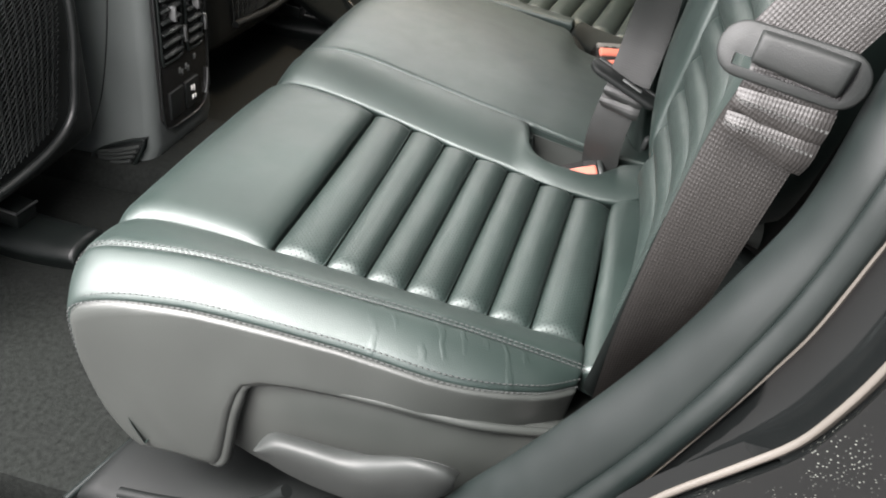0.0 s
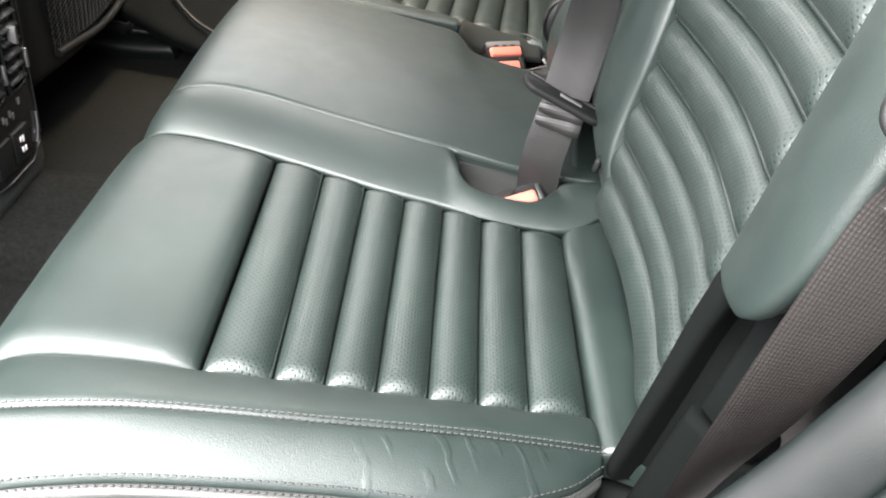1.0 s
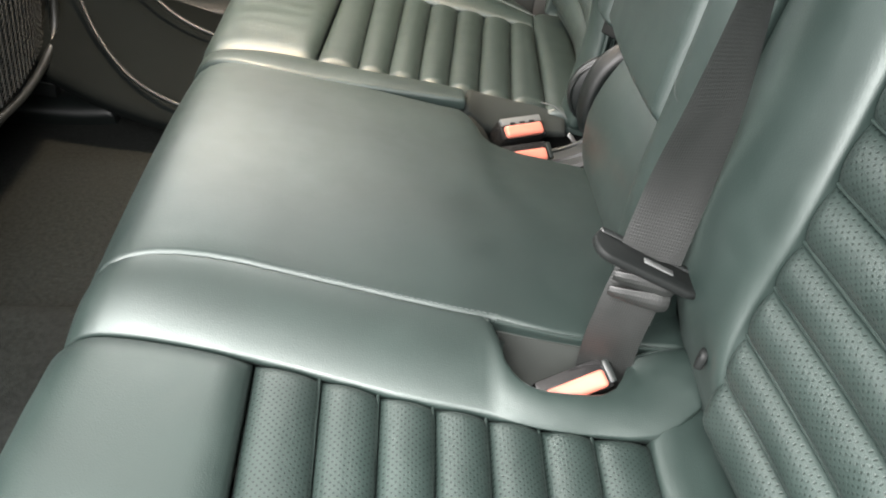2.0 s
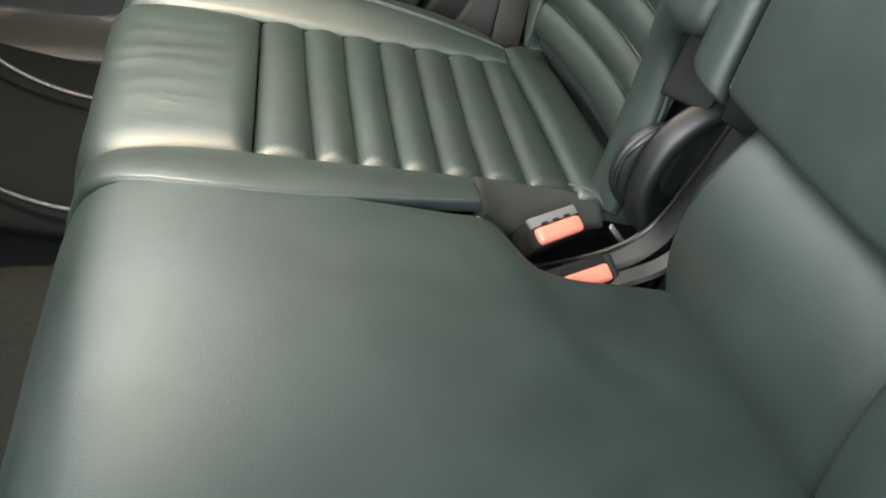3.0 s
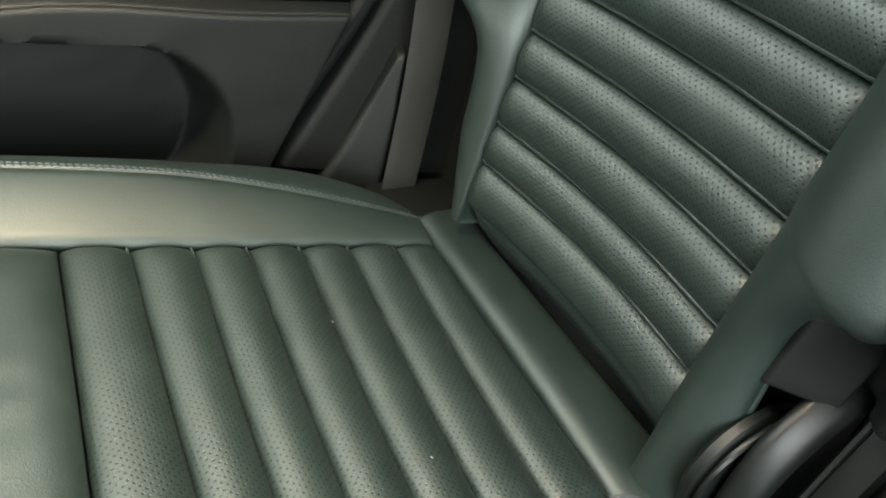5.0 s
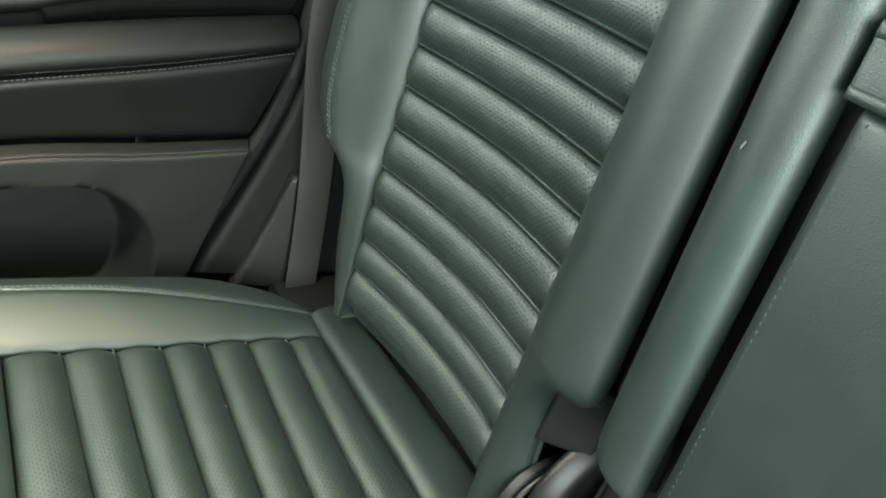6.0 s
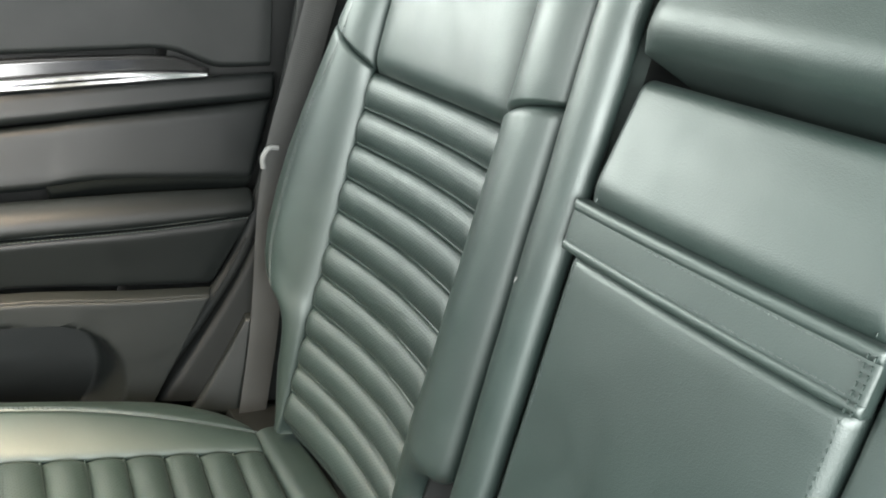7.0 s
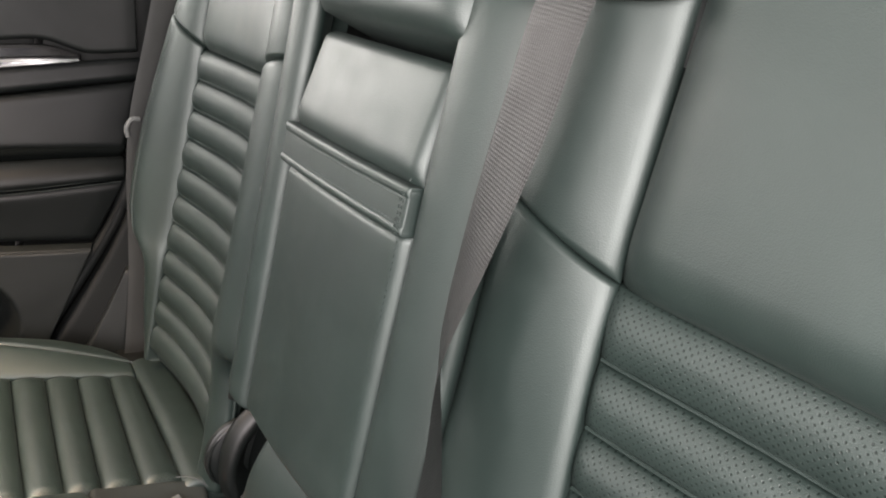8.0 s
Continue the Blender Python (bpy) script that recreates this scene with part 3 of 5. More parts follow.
def backrest(owner, far):
    m = lambda c: [mirror(q, far) for q in c]
    y_out, y_in = insert_edges(far)
    face = (-1, 0, 0.1)
    levels = FLUTE_Z if far else FLUTE_Z[:9] + [0.427, 0.478]
    for k, (a, b) in enumerate(zip(levels, levels[1:])):
        y_in = insert_edges(far, a)[1]
        ends = [m([(back_x(z), y_out - 0.004, z) for z in (a, b)]), m([(back_x(z), insert_edges(far, z)[1] + 0.004, z) for z in (a, b)])]
        part("flute", pad(loft(ends[0], ends[1], (0.014, 0, 0)), face, 0.0110, (b - a) * 0.48, 0.016, 7, 18, sink=0.0040), PERF_BACK, owner)
        if k:
            x = back_x(a)
            bead(m([(x - 0.001, y_out, a + 0.002), (x + 0.012, (y_out + y_in) / 2, a + 0.002), (x - 0.001, y_in, a + 0.002)]), 0.0013, owner, LEATHER)
    y_low = insert_edges(far, 0.05)[1]
    part("lower_roll", pad(loft(m([(0.585, y_out - 0.002, -0.02), (0.550, y_out - 0.002, 0.012), (0.510, y_out - 0.002, 0.050)]), m([(0.585, y_low + 0.004, -0.02), (0.550, y_low + 0.004, 0.012), (0.510, y_low + 0.004, 0.050)]), (0.012, 0, 0)), face, 0.0075, 0.014, 0.018, 8, 14, sink=0.003), PERF_BACK, owner)
    zs = [levels[-1] - (0.0 if far else 0.004), 0.54, 0.60, 0.66, 0.72]
    part("head_pad", pad(loft(m([(back_x(z) + 0.002, y_out - 0.002, z) for z in zs]), m([(back_x(z) + 0.002, y_in + (0.003 if far else 0.010), z) for z in zs]), (0.004, 0, 0)), face, 0.020 if far else 0.026, 0.045 if far else 0.036, 0.05, 12, 14, sink=0.006 if far else 0.009), LEATHER, owner)
    # bolster on the door side: wide in the middle, cut away below, drawn in towards the top
    def row(z, w, d, rise=0.0):
        w = w if far else w * 0.95
        d = d * (0.72 if far else 0.26)
        return m([(back_x(z), y_out, z)])[0], m([(back_x(z) - d, y_out - w * 0.55, z + rise * 0.55)])[0], m([(back_x(z) - d * 0.5, y_out - w, z + rise)])[0]
    foot = ((0.030, 0.008, 0.0), (0.07, 0.018, 0.006), (0.11, 0.027, 0.014), (0.15, 0.028, 0.020), (0.188, 0.034, 0.028), (0.208, 0.056, 0.037), (0.226, 0.092, 0.046)) if far else ((0.20, 0.060, 0.034), (0.22, 0.082, 0.046))
    wide = 0.018 if far else 0.0
    rows = [row(z, w + k * wide, d) for z, w, d, k in tuple(f + (0,) for f in foot) + ((0.27, 0.098, 0.052, 1), (0.36, 0.100, 0.052, 1), (0.45, 0.086, 0.048, 0.6))] + [row(0.512, 0.066, 0.040, 0.045)]
    ridge(owner, "outer_bolster", rows, face, 0.006, 0.012, 18, 9, skirt=0.06, ru=0.005, sink=0.002)
    rows = [row(0.512, 0.066, 0.040, 0.045)] + [row(z, w, d, 0.02) for z, w, d in ((0.58, 0.056, 0.034), (0.63, 0.052, 0.030), (0.68, 0.05, 0.028), (0.72, 0.05, 0.024))]
    ridge(owner, "upper_outer_bolster", rows, face, 0.006, 0.012, 10, 9, skirt=0.06, ru=0.005, sink=0.002)
    rows = [] if far else [row(z, w, d) for z, w, d in ((-0.01, 0.014, 0.006), (0.05, 0.018, 0.010), (0.10, 0.022, 0.015), (0.16, 0.027, 0.022), (0.20, 0.038, 0.030))]
    if rows:
        # Dark fabric, blackened further so its colour carries the shade.
        ridge(owner, "lower_outer_bolster", rows, face, 0.005, 0.008, 10, 7, skirt=0.03, mat=SHADE_BLACK, label="dark fabric foot of the bolster, blackened for its shade")
    if far:
        sx = [m([(back_x(z) - d * 0.71 - 0.0076, y_out - w * 0.52, z)])[0] for z, w, d in ((0.222, 0.090, 0.046), (0.27, 0.116, 0.052), (0.36, 0.118, 0.052), (0.45, 0.097, 0.048), (0.52, 0.068, 0.041), (0.58, 0.056, 0.034), (0.68, 0.05, 0.028))]
        stitches(sx, (-1, 0.3, 0), owner, mat=DARK_THREAD, r=0.0004)
        stitches([(q[0] + 0.0006, q[1] + 0.0055, q[2]) for q in sx[:4]] + [sx[4]], (-1, 0.3, 0), owner, mat=DARK_THREAD, r=0.0004)
    else:
        stitches([(back_x(z) - 0.002, y_out - 0.003, z) for z in (0.21, 0.28, 0.36, 0.44, 0.52, 0.60)], (-1, 0, 0), owner, mat=THREAD, r=0.0005)
        rib = [row(z, w, d)[2] for z, w, d in ((0.235, 0.088, 0.048), (0.27, 0.098, 0.052), (0.36, 0.100, 0.052), (0.45, 0.086, 0.048), (0.52, 0.068, 0.041))]
        stitches([(q[0] + 0.004, q[1] - 0.001, q[2]) for q in rib], (-0.4, -1, 0), owner, step=0.0065, length=0.0034, r=0.0010, mat=LEATHER, name="seam_gathers", lift=0.001)


far_back = part("backrest", box((0.556, 0.862, -0.16), (0.64, 1.27, 0.70), 0.015), PLASTIC, single)
backrest(far_back, True)
near_back = part("backrest", box((0.556, 0.07, -0.16), (0.64, 0.858, 0.66), 0.015), PLASTIC, bench)
backrest(near_back, False)

# inner bolster of the single seat, arched at its foot over the hinge
ARCH = [(0.515, 0.905, -0.01), (0.515, 0.904, 0.06), (0.514, 0.904, 0.11), (0.510, 0.905, 0.145), (0.506, 0.904, 0.168), (0.500, 0.897, 0.186), (0.496, 0.883, 0.195), (0.493, 0.866, 0.200), (0.492, 0.853, 0.206)]
LEG = [(-0.01, 0.497, 0.924), (0.06, 0.497, 0.924), (0.11, 0.496, 0.924), (0.145, 0.492, 0.922), (0.172, 0.486, 0.918), (0.195, 0.480, 0.911), (0.212, 0.476, 0.905), (0.224, 0.474, 0.900), (0.234, 0.473, 0.898)]
ridge(far_back, "inner_bolster", [((back_x(z), 0.942, z), (x, y, (z + c[2]) / 2), c) for (z, x, y), c in zip(LEG, ARCH)] + [((back_x(a), 0.941, a), (0.470 + 0.02 * b, 0.897, b), (0.488 + 0.02 * c, 0.853, c)) for a, b, c in ((0.28, 0.275, 0.27), (0.38, 0.38, 0.38), (0.46, 0.46, 0.46), (0.515, 0.535, 0.545))], nu=44, ru=0.006)
bead([(q[0] - 0.001, q[1] + 0.0005, q[2] + 0.0005) for q in ARCH[1:]], 0.0028, far_back, LEATHER, name="arch_lip", n=50, sides=8)
ridge(far_back, "upper_inner_bolster", [((back_x(a), 0.941, a), (0.470 + 0.02 * b, 0.897, b), (0.488 + 0.02 * c, 0.853, c)) for a, b, c in ((0.515, 0.535, 0.545), (0.57, 0.58, 0.59), (0.63, 0.63, 0.63), (0.68, 0.68, 0.68), (0.72, 0.72, 0.72))], nu=8, ru=0.006)
bead([(0.499 + 0.02 * z, 0.8525, z) for z in (0.215, 0.3, 0.4, 0.5, 0.6, 0.7)], 0.0022, far_back, LEATHER)
stitches([(0.506 + 0.02 * z, 0.8515, z) for z in (0.21, 0.3, 0.4, 0.5, 0.6, 0.7)], (-0.6, -1, 0), far_back, step=0.0042, length=0.0028, r=0.0012, mat=LEATHER, name="seam_gathers", lift=0.0)

# middle: borders, armrest and the near inner bolster
def near_in(z):
    return insert_edges(False, z)[1]


SEAM = ((back_x(0.478), near_in(0.478), 0.478), (0.496, 0.444, 0.496), (0.496, 0.498, 0.516))
ridge(near_back, "inner_bolster", [((max(back_x(z) - 0.006, x - 0.002), near_in(z), z), (x, 0.440, z), (max(0.495, x + 0.004), 0.496, z)) for z, x in ((-0.03, 0.556), (0.02, 0.540), (0.07, 0.515), (0.11, 0.498), (0.16, 0.491), (0.22, 0.490), (0.32, 0.492), (0.42, 0.494))] + [SEAM], nu=24, nv=14, sink=0.0005, r=0.014, ru=0.006)
ridge(near_back, "upper_inner_bolster", [SEAM] + [((back_x(z), 0.397 + 0.03 * (z - 0.55), z + k), (0.486 + 0.02 * z, 0.446, z + k * 0.4), (0.498, 0.498, z)) for z, k in ((0.55, 0.0), (0.59, 0.025), (0.62, 0.05), (0.642, 0.085))], nu=12, nv=14, sink=0.003, r=0.014, ru=0.006)
ridge(near_back, "armrest_border", [((0.484 + d, 0.488, z), (0.467 + d, 0.520, z), (0.467 + d, 0.5475, z)) for z, d in ((-0.02, 0.04), (0.06, 0.01), (0.14, 0.0), (0.24, 0.0), (0.34, 0.0), (0.44, 0.0), (0.54, 0.0), (0.60, 0.0), (0.635, 0.004), (0.655, 0.018))], nu=22, nv=8, sink=0.003, r=0.008)
ridge(near_back, "middle_border", [((0.506, 0.842, zl), (0.468, 0.818, zm), (0.480, 0.789, zr)) for zl, zm, zr in ((0.206, 0.190, 0.174), (0.235, 0.225, 0.21), (0.30, 0.30, 0.30), (0.40, 0.40, 0.40), (0.50, 0.50, 0.50), (0.60, 0.60, 0.60), (0.66, 0.66, 0.66), (0.72, 0.72, 0.72))], nu=24, puff=0.007, r=0.014)
ridge(near_back, "lower_middle_pad", [((0.518, y, -0.008), (0.486, y, 0.085), (0.518, y, 0.178)) for y in (0.776, 0.76, 0.73, 0.69, 0.64, 0.58, 0.545)], (-1, 0, 0.3), nu=14, puff=0.010, r=0.03)
# Black filler panel: deepens the shade in the gap above the armrest.
part("recess", box((0.535, 0.50, 0.52), (0.554, 0.86, 0.76), 0.001), MATT, near_back)

armrest = part("armrest", box((0.478, 0.553, 0.198), (0.53, 0.778, 0.555), 0.01), MATT, bench)
zs_low, zs_up = (0.188, 0.24, 0.30, 0.36, 0.41, 0.457), (0.490, 0.53, 0.56, 0.584)
part("armrest_face", pad(loft([(0.472, 0.778, z) for z in zs_low], [(0.466, 0.549, z) for z in zs_low], (-0.004, 0, 0)), (-1, 0, 0), 0.010, 0.012, 0.014, 16, 14), LEATHER, armrest)
part("armrest_top", pad(loft([(0.468 + 0.20 * (z - 0.49), 0.779, z) for z in zs_up], [(0.462 + 0.20 * (z - 0.49), 0.549, z) for z in zs_up], (-0.004, 0, 0)), (-1, 0, 0.2), 0.010, 0.016, 0.014, 12, 14), LEATHER, armrest)
BAND = lambda z0, z1, dx: loft([(0.4590 + dx, 0.782, z) for z in (z0, z1)], [(0.4530 + dx, 0.5485, z) for z in (z0, z1)], (-0.004, 0, 0))
band = part("armrest_band", pad(BAND(0.4570, 0.4895, 0.0), (-1, 0, 0.1), 0.0015, 0.006, 0.004, 6, 14, skirt=0.012, sink=0.0), LEATHER, armrest, "stitched leather pull band")
for z0, z1 in ((0.4550, 0.4625), (0.4840, 0.4925)):
    part("band_hem", pad(BAND(z0, z1, -0.0004), (-1, 0, 0.1), 0.0024, 0.0034, 0.004, 5, 14, skirt=0.012, sink=0.0), LEATHER, band)
for z in (0.4640, 0.4825):
    stitches([(0.4570, 0.774, z), (0.4505, 0.667, z), (0.4508, 0.558, z)], (-1, 0, 0), armrest, mat=DARK_THREAD, r=0.0004, lift=0.0006)
for y in (0.5520, 0.5560):
    stitches([(0.4498, y, z) for z in (0.4565, 0.4900)], (-1, 0, 0), armrest, mat=LEATHER, step=0.0050, length=0.0030, lift=0.0008, n=20)
for y, x, thread, r in ((0.7670, 0.4620, DARK_THREAD, 0.00050), (0.5590, 0.4570, LEATHER, 0.00045)):
    for zs in ((0.20, 0.28, 0.36, 0.452), (0.496, 0.53, 0.57)):
        stitches([(x + 0.20 * max(0.0, z - 0.490) - (0.001 if z > 0.48 else 0.0), y, z) for z in zs], (-1, 0, 0), armrest, mat=thread, step=0.0055, length=0.0026, r=r, lift=0.0006)

head = thing("middle_headrest", "black leather middle head restraint folded down over the armrest", "headrest", (0.47, 0.665, 0.60))
zs = (0.600, 0.64, 0.68, 0.72, 0.76)
part("headrest_pad", pad(loft([(0.466 + 0.30 * (z - 0.60), 0.776, z) for z in zs], [(0.460 + 0.30 * (z - 0.60), 0.534, z) for z in zs], (-0.008, 0, 0)), (-1, 0, 0.3), 0.018, 0.026, 0.028, 12, 14, skirt=0.07), LEATHER, head)
part("headrest_core", box((0.505, 0.545, 0.608), (0.56, 0.765, 0.75), 0.01), PLASTIC, head)
part("headrest_side", pad(loft([(0.482, 0.534, z) for z in zs], [(0.53, 0.527, z) for z in zs]), (0, -1, 0), 0.004, 0.01, 0.01, 8, 4, skirt=0.01), LEATHER, head)
for dx in (0.0, 0.008):
    stitches([(0.474 + dx, 0.5355 - dx * 0.5, z) for z in (0.615, 0.66, 0.70, 0.75)], (-0.6, -1, 0), head, mat=DARK_THREAD, step=0.006, length=0.004)

# ---- belts ----
def oriented(bm, origin, ax, ay):
    """Places a small thing drawn about its own origin: ax, ay are its x and y directions."""
    ax = Vector(ax).normalized()
    az = ax.cross(Vector(ay)).normalized()
    ay = az.cross(ax)
    mm = Matrix((ax, ay, az)).transposed().to_4x4()
    mm.translation = Vector(origin)
    bmesh.ops.transform(bm, matrix=mm, verts=bm.verts)
    return bm


def rounded(w, h, t, r, seg=5, hole=None):
    """A rounded plate in the xy plane, with a slot if asked."""
    bm = bmesh.new()
    def ring(w, h, r, z):
        return [bm.verts.new((sx * (w / 2 - r) + r * math.cos(a), sy * (h / 2 - r) + r * math.sin(a), z)) for sx, sy, a0 in ((1, 1, 0), (-1, 1, 90), (-1, -1, 180), (1, -1, 270)) for a in [radians(a0 + 90 * k / seg) for k in range(seg + 1)]]
    b = min(t * 0.4, 0.0012)
    rings = [ring(w - 2 * b, h - 2 * b, max(r - b, 0.0005), -t / 2), ring(w, h, r, -t / 2 + b), ring(w, h, r, t / 2 - b), ring(w - 2 * b, h - 2 * b, max(r - b, 0.0005), t / 2)]
    n = len(rings[0])
    for a, c in zip(rings, rings[1:]):
        for k in range(n):
            bm.faces.new((a[k], a[(k + 1) % n], c[(k + 1) % n], c[k]))
    if hole:
        hw, hh, oy = hole
        inner = []
        for z in (-t / 2, t / 2):
            inner.append([bm.verts.new((v.co.x * 0 + sx, sy, z)) for v, (sx, sy) in zip(rings[0], [((1 if k < seg + 1 or k >= 3 * (seg + 1) else -1) * hw / 2, oy + (1 if k < 2 * (seg + 1) else -1) * hh / 2) for k in range(n)])])
        for rg, inn in ((rings[0], inner[0]), (rings[3], inner[1])):
            for k in range(n):
                bm.faces.new((rg[k], rg[(k + 1) % n], inn[(k + 1) % n], inn[k]))
        for k in range(n):
            bm.faces.new((inner[0][k], inner[0][(k + 1) % n], inner[1][(k + 1) % n], inner[1][k]))
        bmesh.ops.remove_doubles(bm, verts=bm.verts, dist=1e-6)
        bmesh.ops.dissolve_degenerate(bm, dist=1e-7, edges=bm.edges)
    else:
        bm.faces.new(rings[0])
        bm.faces.new(rings[-1])
    return bm


centre_belt = thing("middle_seat_belt", "dark webbing seat belt with black latch plate, buckled at the cushion", "seat belt", (0.46, 0.44, 0.0))
part("webbing", ribbon([(0.525, 0.446, 0.672), (0.490, 0.446, 0.666), (0.461, 0.447, 0.645), (0.457, 0.455, 0.56), (0.456, 0.468, 0.475), (0.456, 0.477, 0.40), (0.450, 0.453, 0.335), (0.450, 0.443, 0.265), (0.456, 0.453, 0.19), (0.455, 0.447, 0.128)], [(0, -1, 0), (0, -1, 0), (0, -1, 0), (-0.05, -1, 0), (-0.28, -0.95, 0), (-0.55, -0.83, 0), (-0.75, -0.66, 0), (-0.93, -0.35, 0), (-1, 0.0, 0), (-1, 0.15, 0)], 0.050, n=64), WEB, centre_belt)
part("lower_webbing", ribbon([(0.455, 0.444, 0.122), (0.452, 0.440, 0.09), (0.452, 0.440, 0.05), (0.458, 0.446, 0.01), (0.462, 0.448, -0.03)], [(1, -0.15, 0)] * 5, 0.046, n=20), WEB, centre_belt)
plate = part("latch_plate", oriented(rounded(0.096, 0.031, 0.007, 0.0150, 7), (0.453, 0.441, 0.126), (1, -0.12, -0.26), (0.2, 0.9, 0.05)), MATT, centre_belt, "black plastic latch plate")
part("plate_rim", oriented(rounded(0.086, 0.006, 0.009, 0.0028), (0.454, 0.4525, 0.1275), (1, -0.12, -0.26), (0.2, 0.9, 0.05)), PLASTIC, plate)
part("plate_mark", oriented(rounded(0.026, 0.006, 0.0012, 0.001), (0.4600, 0.4370, 0.1285), (1, -0.12, -0.26), (0.2, 0.9, 0.05)), SLOT, plate)
for k, dz in enumerate((0.112, 0.098)):
    part("webbing_fold", ribbon([(0.4545, 0.4375 - 0.0015 * k, dz + 0.006), (0.4545, 0.4350 - 0.0015 * k, dz), (0.4545, 0.4375 - 0.0015 * k, dz - 0.006)], [(1, -0.15, -0.1)] * 3, 0.049, 0.005, 6), WEB, centre_belt)

near_belt = thing("near_seat_belt", "brown-black webbing seat belt with grey latch plate on the near pillar", "seat belt", (0.49, -0.03, 0.0))
part("webbing", ribbon([(0.64, -0.01, 0.66), (0.59, -0.03, 0.54), (0.530, -0.045, 0.44), (0.500, -0.045, 0.366)], [(1, -0.25, 0.10), (1, -0.25, 0.10), (1, -0.25, 0.12), (1, -0.3, 0.15)], 0.048, n=16), WEB_BROWN, near_belt)
part("lower_webbing", ribbon([(0.508, -0.050, 0.362), (0.508, -0.0545, 0.352), (0.507, -0.0520, 0.335), (0.505, -0.047, 0.31), (0.504, -0.042, 0.25), (0.506, -0.030, 0.17), (0.512, -0.010, 0.09), (0.520, 0.010, 0.0), (0.53, 0.02, -0.08)], [(1, -0.25, 0.22), (1, -0.26, 0.20), (1, -0.27, 0.15), (1, -0.25, 0.06), (1, -0.1, 0.0), (0.95, 0.15, 0.0), (0.85, 0.4, 0), (0.8, 0.5, 0), (0.8, 0.5, 0)], 0.048, n=30), WEB_BROWN, near_belt)
plate = part("latch_plate", oriented(rounded(0.076, 0.029, 0.006, 0.0140, 7, hole=(0.056, 0.006, -0.006)), (0.503, -0.050, 0.363), (1, -0.25, 0.06), (-0.1, 0.3, 0.95)), LATCH, near_belt, "grey moulded latch plate")
part("plate_cover", pad(loft([(0.482, -0.050, 0.3765), (0.505, -0.0555, 0.3780), (0.530, -0.061, 0.3785)], [(0.482, -0.053, 0.3570), (0.504, -0.0590, 0.3565), (0.528, -0.064, 0.3560)], (-0.001, -0.007, 0)), (-0.2, -1, 0.1), 0.001, 0.003, 0.005, 10, 10, skirt=0.010), LATCH, plate, "worn grey sleeve over the plate bar")
for k, dz in enumerate((0.338, 0.324)):
    part("webbing_fold", ribbon([(0.508, -0.0545, dz + 0.008), (0.508, -0.0570, dz), (0.507, -0.0545, dz - 0.008)], [(1, -0.26, 0.04)] * 3, 0.0495, 0.005, 6), WEB_BROWN, near_belt)
stitches([(0.486, -0.0535, 0.3390), (0.531, -0.0655, 0.3410)], (-0.2, -1, 0.1), near_belt, step=0.0024, length=0.0013, r=0.0007, mat=WEB_LIGHTENED, lift=0.0020, n=40)
stitches([(0.485, -0.0535, 0.3250), (0.530, -0.0655, 0.3270)], (-0.2, -1, 0.1), near_belt, step=0.0024, length=0.0013, r=0.0007, mat=WEB_LIGHTENED, lift=0.0020, n=40)

far_belt = thing("far_seat_belt", "webbing seat belt beside the far pillar, its colour lightened as if lit", "seat belt", (0.53, 1.37, -0.1))
part("webbing", ribbon([(0.505, 1.35, 0.66), (0.498, 1.355, 0.50), (0.492, 1.36, 0.38), (0.500, 1.365, 0.28), (0.515, 1.365, 0.18), (0.527, 1.365, 0.08), (0.536, 1.365, -0.06)], [(1, 0.15, 0)] * 7, 0.046, n=30), WEB_LIGHTENED, far_belt)
part("belt_stop", tube([(0.470, 1.352, 0.345), (0.466, 1.352, 0.358), (0.472, 1.352, 0.372), (0.484, 1.352, 0.374)], 0.004, 8, 14), SLOT, far_belt, "small pale belt stop")


def bezel():
    t = thing("belt_guide", "black plastic belt guide on top of the backrest", "belt guide", (0.50, 0.475, 0.648))
    bm = rounded(0.135, 0.060, 0.010, 0.022, hole=(0.056, 0.010, 0.004))
    part("guide_frame", oriented(bm, (0.512, 0.464, 0.656), (0, -1, 0.06), (1, 0, 0.34)), PLASTIC, t)
    part("guide_lip", tube([(0.484, 0.526, 0.656), (0.472, 0.504, 0.652), (0.470, 0.464, 0.653), (0.472, 0.426, 0.657), (0.484, 0.408, 0.661)], 0.0040, 8, 24), GLOSS, t)
    part("guide_cap", pad(loft([(0.515, 0.530, 0.662), (0.516, 0.475, 0.668), (0.515, 0.410, 0.670)], [(0.56, 0.520, 0.672), (0.56, 0.475, 0.678), (0.56, 0.400, 0.678)]), (0, 0, 1), 0.006, 0.012, 0.012, 8, 5), GLOSS, t)


bezel()
top_shelf = solid("seat_top_trim", pad(loft([(0.52, 0.83, 0.69), (0.52, 0.55, 0.668), (0.52, 0.30, 0.675), (0.52, 0.06, 0.675)], [(0.64, 0.83, 0.69), (0.64, 0.55, 0.67), (0.64, 0.30, 0.675), (0.64, 0.06, 0.675)]), (0, 0, 1), 0.004, 0.01, 0.01, 12, 5, skirt=0.05), PLASTIC, "black plastic top trim of the bench backrest", "seat trim", (0.58, 0.45, 0.65))

